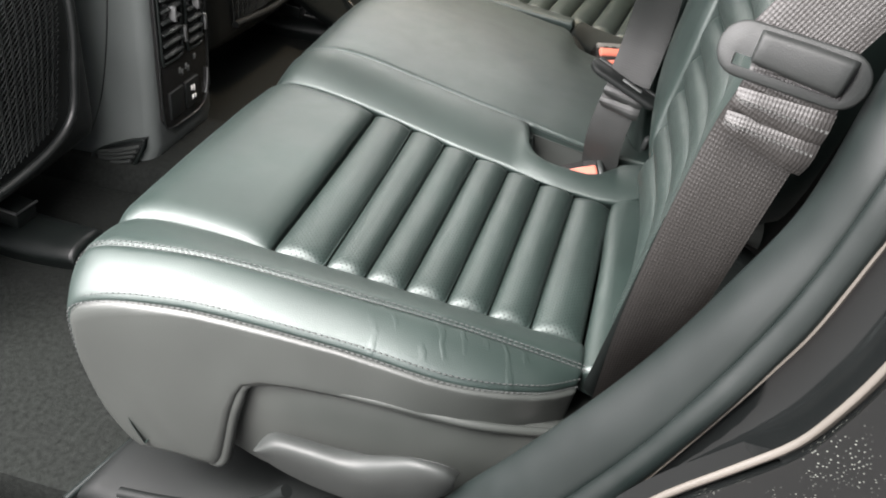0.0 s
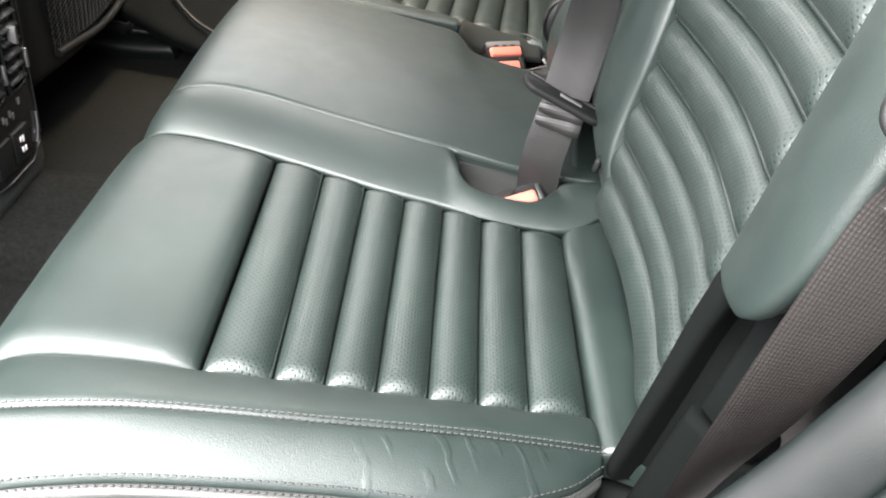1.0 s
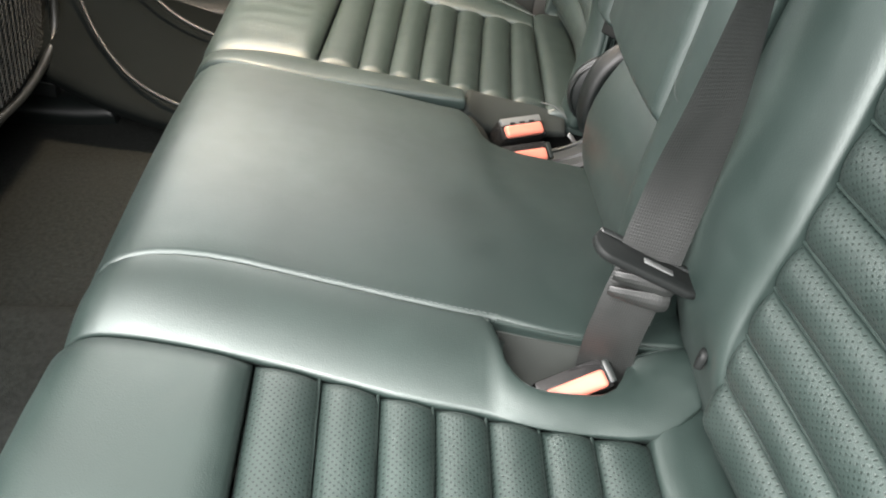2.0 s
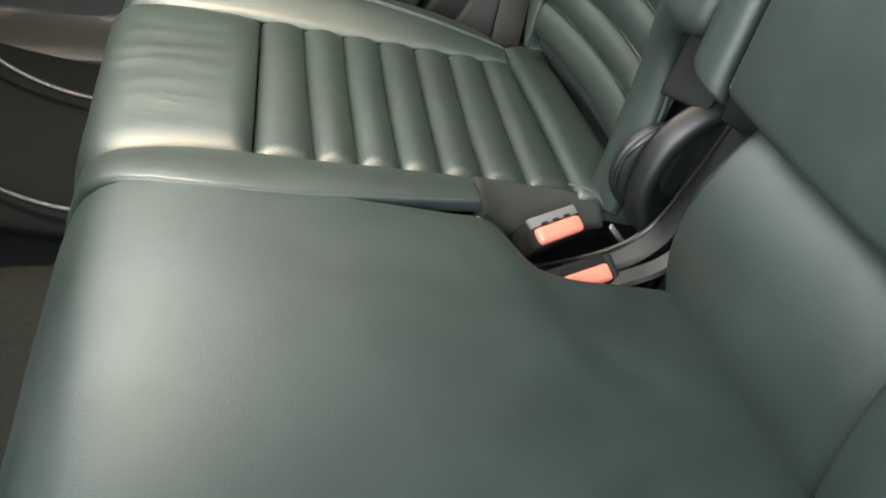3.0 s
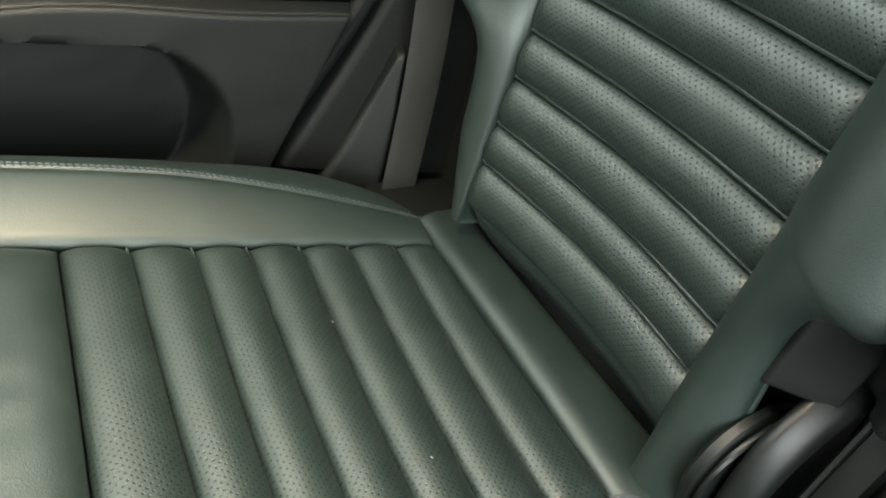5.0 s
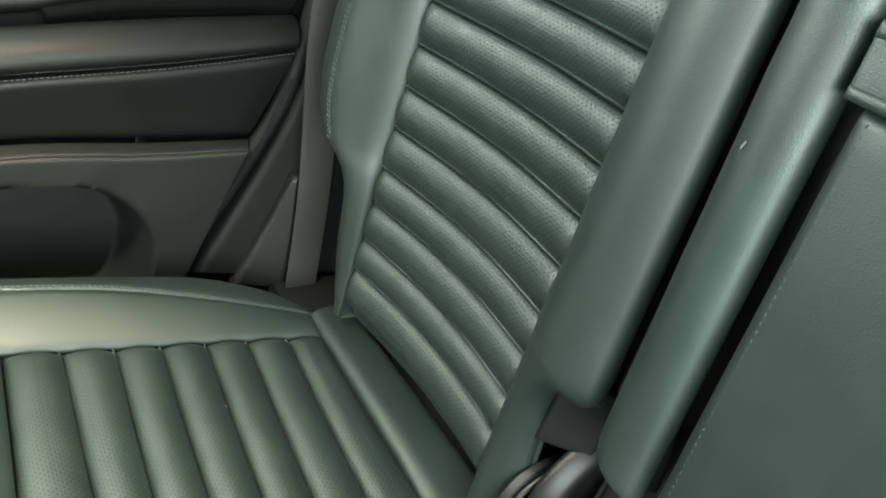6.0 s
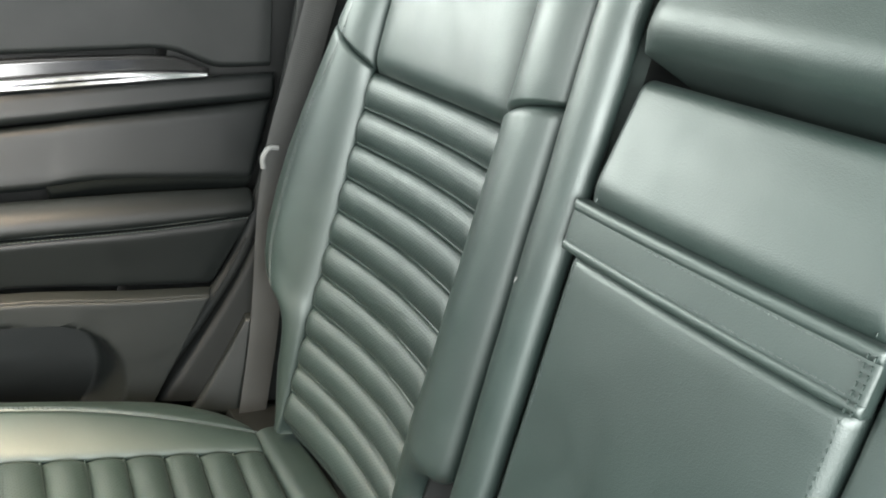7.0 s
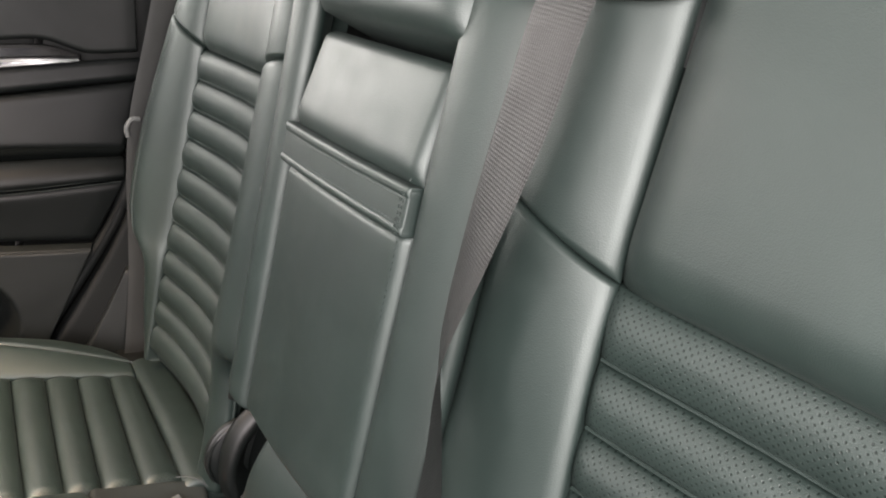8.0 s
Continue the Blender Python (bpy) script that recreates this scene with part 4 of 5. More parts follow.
# ---- buckles and pockets ----
def buckle(name, label, origin, ax, ay, depth=0.062, plate=True):
    """ax runs along the press button, ay towards the plate behind it."""
    t = thing(name, label, "belt buckle", origin)
    o = Vector(origin)
    axv = Vector(ax).normalized()
    azv = axv.cross(Vector(ay)).normalized()
    ayv = azv.cross(axv)
    part("housing", oriented(box((-0.032, -0.014, -depth), (0.032, 0.014, 0.0), 0.004), o, axv, ayv), GLOSS, t)
    part("press_button", oriented(box((-0.027, -0.0125, -0.004), (0.027, 0.0035, 0.006), 0.0048, 4), o, axv, ayv), RED, t, "red press button")
    if not plate:
        part("end_cap", oriented(box((0.0285, -0.011, -0.006), (0.035, 0.010, 0.003), 0.002), o, axv, ayv), PLATE, t, "grey end cap")
        return t
    part("slot_plate", oriented(box((-0.029, 0.0045, -0.004), (0.029, 0.0145, 0.0035), 0.002), o, axv, ayv), SLOT, t, "pale grey slot plate")
    for dx in (-0.014, 0.0, 0.014):
        part("slot_notch", oriented(box((dx - 0.004, 0.0042, 0.003), (dx + 0.004, 0.0072, 0.0042), 0.0005, 1), o, axv, ayv), MATT, t)
    return t


buckle("far_buckle", "black belt buckle with red button, standing in the far pocket", (0.434, 0.870, 0.0), (0.06, 0.027, 0.006), (-0.25, 0.75, 0.45))
buckle("middle_buckle", "black belt buckle with red button, beside the folding bracket", (0.426, 0.789, 0.008), (0.06, 0.020, 0.01), (-0.25, 0.75, 0.5), plate=False)
buckle("near_buckle", "black belt buckle with red button, half sunk in the pocket", (0.432, 0.428, 0.002), (0.058, 0.020, 0.024), (-0.25, 0.75, 0.45), plate=False)

liner = thing("near_pocket_liner", "black vinyl lining of the near buckle pocket", "pocket lining", (0.42, 0.44, -0.05))
RIM = S0[1:7] + [(0.356, 0.474, 0.019)]
part("pocket_wall", pad(loft([(q[0], q[1], q[2] + 0.001) for q in RIM], [(0.42 + (q[0] - 0.42) * 0.86, 0.445 + (q[1] - 0.445) * 0.8, -0.045) for q in RIM]), (0, 1, 0.4), 0.0, 0.004, 0.004, 24, 6, sink=0.0, skirt=0.0015), SIDE_VINYL, liner)
part("inner_wall", pad(loft([(0.358, 0.4685, 0.012), (0.42, 0.464, 0.012), (0.53, 0.463, 0.010)], [(0.37, 0.452, -0.045), (0.42, 0.450, -0.045), (0.52, 0.450, -0.045)], (0, 0.006, 0)), (0, -1, 0.3), 0.0, 0.004, 0.004, 12, 6, sink=0.0, skirt=0.0015), SIDE_VINYL, liner)
part("pocket_seam", tube([(0.3655, 0.4635, 0.012), (0.372, 0.448, -0.004), (0.383, 0.432, -0.022), (0.392, 0.420, -0.040)], 0.0014, 6, 14), LEATHER, liner)
part("pocket_floor", box((0.36, 0.40, -0.052), (0.53, 0.47, -0.044), 0.002), MATT, liner)
far_liner = thing("far_pocket_liner", "dark fabric flap lining the far buckle pocket", "pocket lining", (0.42, 0.86, -0.06))
part("flap", pad(loft([(0.362, 0.928, 0.012), (0.40, 0.930, 0.008), (0.45, 0.930, 0.006), (0.50, 0.925, 0.004)], [(0.356, 0.862, 0.010), (0.385, 0.872, -0.012), (0.43, 0.885, -0.02), (0.50, 0.895, -0.012)], (0, 0, 0.004)), (0, -0.5, 1), 0.002, 0.008, 0.008, 10, 6, skirt=0.003), FLAP, far_liner, "grey fabric flap")
part("flap_fold", pad(loft([(0.354, 0.868, 0.008), (0.372, 0.840, 0.0), (0.39, 0.80, -0.03)], [(0.388, 0.868, -0.015), (0.40, 0.845, -0.03), (0.41, 0.81, -0.05)], (0, 0, 0.004)), (0.5, 0, 1), 0.002, 0.006, 0.006, 8, 5, skirt=0.003), FLAP, far_liner)
part("pocket_floor", box((0.34, 0.77, -0.09), (0.555, 0.96, -0.07), 0.004), HINGE, far_liner)


def disc(center, r, w, bulge=0.006, sides=28):
    """A flat round cover with its axis across the car."""
    bm = bmesh.new()
    c = Vector(center)
    rings = []
    for y, k in ((-w / 2, 0.0), (-w / 2, 0.55), (-w / 2 + 0.001, 0.86), (-w / 2 + bulge, 1.0), (w / 2 - bulge, 1.0), (w / 2 - 0.001, 0.86), (w / 2, 0.55), (w / 2, 0.0)):
        rings.append([bm.verts.new(c + Vector((math.cos(a) * r * max(k, 0.02), y, math.sin(a) * r * max(k, 0.02)))) for a in [math.tau * i / sides for i in range(sides)]])
    for a, b in zip(rings, rings[1:]):
        for i in range(sides):
            bm.faces.new((a[i], a[(i + 1) % sides], b[(i + 1) % sides], b[i]))
    bm.faces.new(rings[0])
    bm.faces.new(rings[-1])
    return bm


def strap(pts, width, thick, n=24):
    """A bent bar whose width lies across the car."""
    return ribbon(pts, [(0, 1, 0)] * len(pts), width, thick, n)


hinge = thing("backrest_hinge", "black plastic covered folding hinge between the rear backrests", "seat hinge", (0.52, 0.86, -0.06))
part("hinge_cover", disc((0.532, 0.898, 0.056), 0.050, 0.018), HINGE, hinge)
part("cover_rim", tube([(0.532 + 0.048 * math.cos(a), 0.8885, 0.056 + 0.048 * math.sin(a)) for a in [radians(70 + 10 * k) for k in range(16)]], 0.0022, 6), HINGE, hinge)
part("hinge_arm", pad(loft([(0.514, 0.887, 0.000), (0.500, 0.887, 0.035), (0.498, 0.887, 0.070), (0.506, 0.887, 0.105), (0.530, 0.887, 0.135), (0.556, 0.887, 0.150)], [(0.530, 0.862, -0.005), (0.512, 0.862, 0.030), (0.510, 0.862, 0.062), (0.520, 0.862, 0.095), (0.542, 0.862, 0.122), (0.566, 0.862, 0.135)], (-0.010, 0, 0.006)), (-1, -0.3, 0.4), 0.004, 0.012, 0.010, 18, 10, skirt=0.03), HINGE, hinge, "black moulded hinge arm")
part("hinge_plate", pad(loft([(0.500, 0.903, 0.128), (0.500, 0.901, 0.160), (0.500, 0.899, 0.192)], [(0.534, 0.870, 0.128), (0.538, 0.868, 0.160), (0.540, 0.866, 0.190)]), (-1, -0.6, 0.3), 0.002, 0.004, 0.004, 8, 6, skirt=0.012), MATT, hinge, "dull black cover plate")
part("bracket", strap([(0.572, 0.842, 0.190), (0.560, 0.844, 0.15), (0.548, 0.846, 0.09), (0.534, 0.846, 0.035), (0.522, 0.846, 0.008), (0.500, 0.846, -0.014), (0.46, 0.846, -0.032), (0.385, 0.845, -0.055)], 0.024, 0.009, 36), HINGE, hinge)
part("bracket_edge", tube([(0.568, 0.8575, 0.190), (0.556, 0.8575, 0.15), (0.544, 0.8585, 0.09), (0.530, 0.8585, 0.035), (0.518, 0.8585, 0.010), (0.498, 0.8585, -0.009), (0.46, 0.858, -0.027), (0.385, 0.857, -0.050)], 0.0028, 6, 40), HINGE, hinge)
part("upper_plate", pad(loft([(0.512, 0.846, 0.205), (0.530, 0.846, 0.135)], [(0.548, 0.822, 0.195), (0.560, 0.822, 0.130)]), (-1, -0.3, 0.3), 0.002, 0.004, 0.004, 6, 5, skirt=0.010), MATT, hinge)
part("lower_bracket", strap([(0.56, 0.815, 0.07), (0.535, 0.815, 0.025), (0.512, 0.812, 0.003), (0.485, 0.812, -0.012), (0.44, 0.81, -0.035)], 0.020, 0.007, 24), HINGE, hinge)
part("rear_cover", disc((0.568, 0.818, 0.072), 0.050, 0.018), HINGE, hinge)
part("steel_tab", oriented(box((-0.030, -0.003, -0.0015), (0.030, 0.003, 0.0015), 0.001, 1), (0.522, 0.886, -0.026), (0.74, -0.02, -0.66), (0.5, 0.6, 0.5)), STEEL, hinge, "dull steel tab")
part("tab_foot", box((0.515, 0.872, -0.060), (0.550, 0.889, -0.048), 0.002), HINGE, hinge)
cord = solid("piping_end", tube([(0.462, 0.926, 0.012), (0.478, 0.921, 0.013), (0.494, 0.914, 0.006), (0.506, 0.909, -0.008)], 0.0010, 6, 16), THREAD, "pale loose piping end by the seat hinge", "piping", (0.48, 0.92, 0.0))

near_hinge = thing("near_backrest_hinge", "black plastic covered folding hinge beside the near pillar", "seat hinge", (0.52, 0.05, -0.06))
# Hinge parts coloured near-black for the shade in this corner.
part("hinge_cover", disc((0.560, 0.056, 0.060), 0.040, 0.012), SHADE_BLACK, near_hinge)
part("hinge_plate", pad(loft([(0.522, 0.050, 0.10), (0.526, 0.050, 0.20)], [(0.550, 0.012, 0.09), (0.555, 0.005, 0.21)]), (-1, -0.3, 0.2), 0.003, 0.006, 0.006, 6, 5, skirt=0.008), SHADE_BLACK, near_hinge)
part("hinge_foot", pad(loft([(0.515, 0.062, -0.03), (0.520, 0.058, 0.09)], [(0.555, 0.010, -0.03), (0.555, 0.010, 0.09)]), (-1, -0.5, 0.2), 0.004, 0.008, 0.008, 6, 5, skirt=0.01), SHADE_BLACK, near_hinge)

button = solid("trim_button", oriented(rounded(0.013, 0.018, 0.006, 0.006), (0.4955, 0.384, 0.090), (0.45, 1, 0), (0, 0, 1)), MATT, "small black oval trim button on the bench backrest", "button", (0.4935, 0.386, 0.087))

# ---- far door, pillar ----
door = thing("rear_door", "black closed rear door with padded armrest and bright trim strip", "car door", (0.0, 1.45, -0.25))


def door_panel(name, low, high, mat, puff=0.004, r=0.008, nu=18, nv=8, bow=(0, 0, 0), label="", face=(0, -1, 0.1), skirt=0.03):
    return part(name, pad(loft(low, high, bow), face, puff, r, r, nu, nv, skirt=skirt), mat, door, label)


door_panel("upper_trim", [(-0.50, 1.462, 0.30), (0.0, 1.462, 0.378), (0.26, 1.462, 0.437), (0.35, 1.462, 0.458), (0.40, 1.462, 0.452), (0.43, 1.462, 0.449), (0.498, 1.462, 0.464)], [(-0.50, 1.475, 0.50), (0.0, 1.475, 0.55), (0.26, 1.475, 0.585), (0.35, 1.475, 0.596), (0.40, 1.475, 0.602), (0.43, 1.475, 0.605), (0.476, 1.475, 0.610)], SOFT_PLASTIC)
door_panel("wood_trim", [(-0.50, 1.455, 0.268), (0.0, 1.455, 0.342), (0.26, 1.455, 0.407), (0.36, 1.455, 0.430), (0.412, 1.455, 0.4405)], [(-0.50, 1.460, 0.298), (0.0, 1.460, 0.375), (0.26, 1.460, 0.433), (0.36, 1.460, 0.452), (0.414, 1.460, 0.443)], GLOSS, 0.003, 0.006, label="satin dark trim panel")
for dz in (0.0, 0.0075):
    part("bright_strip", tube([(-0.50, 1.449, 0.262 + dz), (0.0, 1.449, 0.337 + dz), (0.18, 1.449, 0.379 + dz), (0.30, 1.449, 0.410 + dz), (0.408, 1.450, 0.4375)], 0.0034, 6, 40), CHROME, door, "bright metal strip")
door_panel("belt_pad", [(-0.50, 1.445, 0.215), (0.0, 1.445, 0.292), (0.18, 1.445, 0.335), (0.32, 1.445, 0.374), (0.505, 1.445, 0.424)], [(-0.50, 1.455, 0.266), (0.0, 1.455, 0.336), (0.18, 1.455, 0.375), (0.32, 1.455, 0.413), (0.503, 1.455, 0.458)], DOOR_LEATHER, 0.006, 0.012)
door_panel("middle_panel", [(-0.50, 1.432, 0.17), (0.0, 1.432, 0.225), (0.20, 1.432, 0.258), (0.25, 1.432, 0.272), (0.31, 1.432, 0.285), (0.49, 1.432, 0.305)], [(-0.50, 1.446, 0.212), (0.0, 1.446, 0.289), (0.21, 1.446, 0.340), (0.25, 1.446, 0.352), (0.32, 1.446, 0.371), (0.503, 1.446, 0.421)], DOOR_LEATHER, 0.006, 0.012)
door_panel("armrest_pad", [(-0.50, 1.398, 0.095), (0.0, 1.398, 0.172), (0.185, 1.398, 0.208), (0.345, 1.398, 0.236), (0.487, 1.40, 0.266)], [(-0.50, 1.430, 0.16), (0.0, 1.430, 0.212), (0.20, 1.430, 0.246), (0.345, 1.430, 0.272), (0.490, 1.432, 0.292)], DOOR_LEATHER, 0.010, 0.014, bow=(0, -0.018, 0.006), face=(0, -0.7, 1))
# Shade of the grab recess laid on as a black pad.
door_panel("grab_shade_pad", [(0.238, 1.444, 0.246), (0.30, 1.444, 0.257), (0.40, 1.444, 0.274), (0.489, 1.444, 0.288)], [(0.231, 1.426, 0.266), (0.30, 1.426, 0.284), (0.40, 1.426, 0.300), (0.489, 1.426, 0.310)], SHADE_BLACK, 0.003, 0.008, label="black pad for the grab recess's shade over the armrest", skirt=0.012)
door_panel("armrest_side", [(-0.50, 1.412, 0.03), (0.0, 1.412, 0.10), (0.19, 1.412, 0.137), (0.34, 1.412, 0.146), (0.452, 1.412, 0.154)], [(-0.50, 1.398, 0.093), (0.0, 1.398, 0.170), (0.185, 1.398, 0.205), (0.345, 1.398, 0.233), (0.487, 1.40, 0.263)], DOOR_LEATHER, 0.005, 0.010)
for dz in (0.0, 0.006):
    stitches([(-0.48, 1.391, 0.095 + dz), (0.0, 1.391, 0.170 + dz), (0.185, 1.391, 0.206 + dz), (0.345, 1.391, 0.234 + dz), (0.480, 1.393, 0.263 + dz)], (0, -1, 0), door, mat=DARK_THREAD)
part("pocket_rim", pad(loft([(-0.50, 1.393, 0.019), (0.0, 1.393, 0.084), (0.19, 1.393, 0.126), (0.34, 1.393, 0.135), (0.446, 1.393, 0.145)], [(-0.50, 1.412, 0.028), (0.0, 1.412, 0.096), (0.19, 1.412, 0.132), (0.34, 1.412, 0.141), (0.452, 1.412, 0.150)]), (0, -0.5, 1), 0.001, 0.004, 0.004, 18, 4, sink=0.0005, skirt=0.01), SOFT_PLASTIC, door)


def pocket_hollow(u, v, q):
    """The moulded recess of the door pocket."""
    dx, dz = q.x + 0.05, q.z + 0.035 - 0.10 * (q.x + 0.05) * 0.6
    ax, az = abs(dx) - 0.395 + 0.10, abs(dz) - 0.105 + 0.10
    d = math.hypot(max(ax, 0), max(az, 0)) + min(max(ax, az), 0) - 0.10
    k = min(max(0.5 - d / 0.024, 0), 1)
    return -0.085 * k * k * (3 - 2 * k)


part("lower_panel", pad(loft([(-0.50, 1.402, -0.30), (0.0, 1.402, -0.28), (0.19, 1.402, -0.26), (0.28, 1.402, -0.24), (0.345, 1.402, -0.20)], [(-0.50, 1.392, 0.018), (0.0, 1.392, 0.083), (0.19, 1.392, 0.125), (0.34, 1.392, 0.134), (0.446, 1.392, 0.144)]), (0, -1, 0.1), 0.003, 0.005, 0.005, 120, 70, skirt=0.03, extra=pocket_hollow, sink=0.0005), SOFT_PLASTIC, door, "grey moulded lower panel with a pocket hollow")
part("door_core", box((-0.5, 1.505, -0.30), (0.355, 1.56, 0.58), 0.01), PLASTIC, door)
part("lock_knob", tube([(0.27, 1.478, 0.585), (0.268, 1.478, 0.61)], 0.005, 10), PLASTIC, door)

pillar = thing("far_pillar_trim", "black plastic trim of the far rear pillar", "pillar trim", (0.55, 1.44, -0.25))
part("door_seal", tube([(0.505, 1.42, 0.75), (0.507, 1.42, 0.60), (0.507, 1.415, 0.40), (0.493, 1.412, 0.24), (0.460, 1.41, 0.14), (0.385, 1.41, -0.02), (0.32, 1.41, -0.15)], 0.011, 10, 40), MATT, pillar, "black rubber door seal")
part("seal_edge", tube([(0.487, 1.402, 0.23), (0.455, 1.40, 0.14), (0.383, 1.40, -0.015), (0.31, 1.40, -0.16)], 0.0025, 6, 30), MATT, pillar)
part("lower_trim", pad(loft([(0.405, 1.405, -0.03), (0.44, 1.405, 0.05), (0.477, 1.405, 0.14), (0.502, 1.40, 0.24), (0.515, 1.40, 0.40), (0.515, 1.40, 0.75)], [(0.62, 1.39, -0.03), (0.62, 1.39, 0.05), (0.62, 1.39, 0.14), (0.62, 1.39, 0.24), (0.64, 1.39, 0.40), (0.66, 1.39, 0.75)]), (0, -1, 0), 0.004, 0.01, 0.01, 14, 8), MATT, pillar)
part("belt_ramp", pad(loft([(0.452, 1.392, -0.04), (0.478, 1.388, 0.04), (0.500, 1.380, 0.115)], [(0.52, 1.375, -0.04), (0.515, 1.375, 0.04), (0.507, 1.378, 0.118)]), (0, -1, 0), 0.003, 0.006, 0.006, 8, 5), SOFT_PLASTIC, pillar, "grey moulded belt ramp")
# Black block set into the gap in place of its shade.
part("gap_shade_block", box((0.50, 1.31, -0.10), (0.66, 1.385, -0.03), 0.004), MATT, pillar)
part("pillar_core", box((0.36, 1.482, -0.30), (0.95, 1.56, 0.95), 0.01), MATT, pillar)
part("quarter_trim", box((0.60, 1.28, -0.20), (0.70, 1.48, 0.70), 0.02), MATT, pillar)

# ---- near door opening ----
A = [(0.547, -0.045, 0.368), (0.548, -0.045, 0.315), (0.544, -0.045, 0.273), (0.532, -0.045, 0.225), (0.517, -0.045, 0.172), (0.498, -0.045, 0.118), (0.475, -0.045, 0.062), (0.448, -0.045, 0.0025), (0.422, -0.045, -0.051), (0.400, -0.050, -0.10), (0.37, -0.07, -0.17), (0.30, -0.11, -0.26), (0.15, -0.14, -0.33), (-0.6, -0.15, -0.46)]
B = [(0.5535, -0.075, 0.347), (0.5525, -0.075, 0.30), (0.549, -0.075, 0.25), (0.541, -0.075, 0.195), (0.529, -0.075, 0.135), (0.510, -0.075, 0.075), (0.482, -0.075, 0.010), (0.455, -0.077, -0.05), (0.432, -0.08, -0.105), (0.40, -0.10, -0.175), (0.33, -0.135, -0.265), (0.25, -0.15, -0.31), (0.12, -0.165, -0.345), (-0.6, -0.175, -0.47)]
T1 = [(0.578, -0.090, 0.36), (0.575, -0.090, 0.303), (0.571, -0.090, 0.247), (0.564, -0.090, 0.21), (0.556, -0.090, 0.175), (0.541, -0.090, 0.115), (0.525, -0.090, 0.057), (0.502, -0.092, -0.01), (0.475, -0.095, -0.08), (0.435, -0.12, -0.17), (0.36, -0.155, -0.27), (0.27, -0.17, -0.32), (0.12, -0.185, -0.355), (-0.6, -0.195, -0.48)]
T2 = [(0.596, -0.125, 0.36), (0.594, -0.125, 0.29), (0.593, -0.125, 0.257), (0.588, -0.125, 0.222), (0.580, -0.125, 0.192), (0.560, -0.125, 0.158), (0.530, -0.125, 0.108), (0.508, -0.127, 0.05), (0.485, -0.13, -0.03), (0.45, -0.15, -0.14), (0.38, -0.185, -0.26), (0.28, -0.20, -0.33), (0.12, -0.215, -0.37), (-0.6, -0.225, -0.49)]
UP = [(0.60, 0.0, 0.75), (0.575, -0.02, 0.62), (0.555, -0.035, 0.48)]


def raised(curve):
    d = Vector(curve[0]) - Vector(A[0])
    return [(q[0] + d.x, q[1] + d.y, q[2] + d.z) for q in UP] + curve


opening = thing("door_opening", "black rear door opening with grey trim, rubber seal and painted jamb", "door frame", (0.3, -0.08, -0.3), kind="structure")
B = [tuple(b[k] + 0.40 * (t[k] - b[k]) for k in range(3)) for b, t in zip(B, T1)]
a_, b_, t1_, t2_ = raised(A), raised(B), raised(T1), raised(T2)
inner = [(q[0] + 0.05, q[1] + 0.035, q[2] - 0.045) for q in a_]
# Back of the trim lip, coloured near-black for its shade.
part("inner_trim_back", pad(loft(inner, a_), (-0.6, 0.6, 0.5), 0.0, 0.01, 0.01, 40, 4, skirt=0.0, sink=0.0), SHADE_BLACK, opening)
part("inner_trim", pad(loft(a_, b_, (-0.007, -0.004, 0.005)), (-0.6, -0.6, 0.5), 0.003, 0.01, 0.008, 60, 8, sink=0.0, skirt=0.012), RUBBER, opening, "grey-black soft trim lip")
part("door_seal", pad(loft(b_, t1_, (-0.008, -0.010, 0.004)), (-0.5, -0.8, 0.3), 0.006, 0.01, 0.010, 60, 8, sink=0.001, skirt=0.012), RUBBER, opening, "hollow rubber door seal")
part("seal_lip", tube([(q[0] - 0.001, q[1] - 0.003, q[2]) for q in t1_], 0.0016, 6, 90), TRIM_TAN, opening, "pale edge of the door seal")
part("jamb", pad(loft(t1_, t2_, (0.012, 0.012, 0)), (-0.3, -1, 0.2), 0.0, 0.005, 0.005, 50, 6, sink=0.0, skirt=0.01), PAINT, opening, "gloss black painted door jamb")
part("sealant_bead", pad(loft(t2_, [(q[0] + 0.0022, q[1] - 0.0035, q[2] - 0.0022) for q in t2_]), (-0.3, -1, 0.3), 0.002, 0.005, 0.005, 60, 5, sink=0.0, skirt=0.004), TRIM_TAN, opening, "pale body edge strip")
outer = [(q[0] + 0.005, q[1] - 0.007, q[2] - 0.005) for q in t2_]
part("quarter_panel", pad(loft(outer, [(q[0] + 0.22, q[1] - 0.055, q[2] - 0.12) for q in t2_]), (0, -1, 0), 0.0, 0.02, 0.02, 40, 12, sink=0.0, skirt=0.01), DUSTY_PAINT, opening, "dusty black painted quarter panel")

# ---- below the near cushion ----
lower = thing("seat_side_cover", "black moulded side cover under the bench cushion", "seat trim", (0.33, -0.01, -0.20))
part("cover", pad(loft([(0.200, -0.008, -0.16), (0.25, -0.012, -0.165), (0.34, -0.010, -0.15), (0.42, 0.002, -0.13), (0.50, 0.03, -0.10)], [(0.205, -0.008, -0.045), (0.25, -0.008, -0.035), (0.34, -0.002, -0.025), (0.42, 0.012, -0.025), (0.50, 0.045, -0.03)], (0, -0.006, 0)), (0, -1, 0.2), 0.004, 0.01, 0.01, 16, 8), SIDE_VINYL, lower)
part("cover_rim", tube([(0.206, -0.012, -0.047), (0.25, -0.014, -0.038), (0.34, -0.009, -0.028), (0.42, 0.004, -0.028), (0.50, 0.038, -0.034)], 0.0045, 8, 30), SIDE_VINYL, lower)
lever = thing("seat_release_lever", "black plastic seat release lever under the cushion edge", "lever", (0.33, -0.045, -0.10))
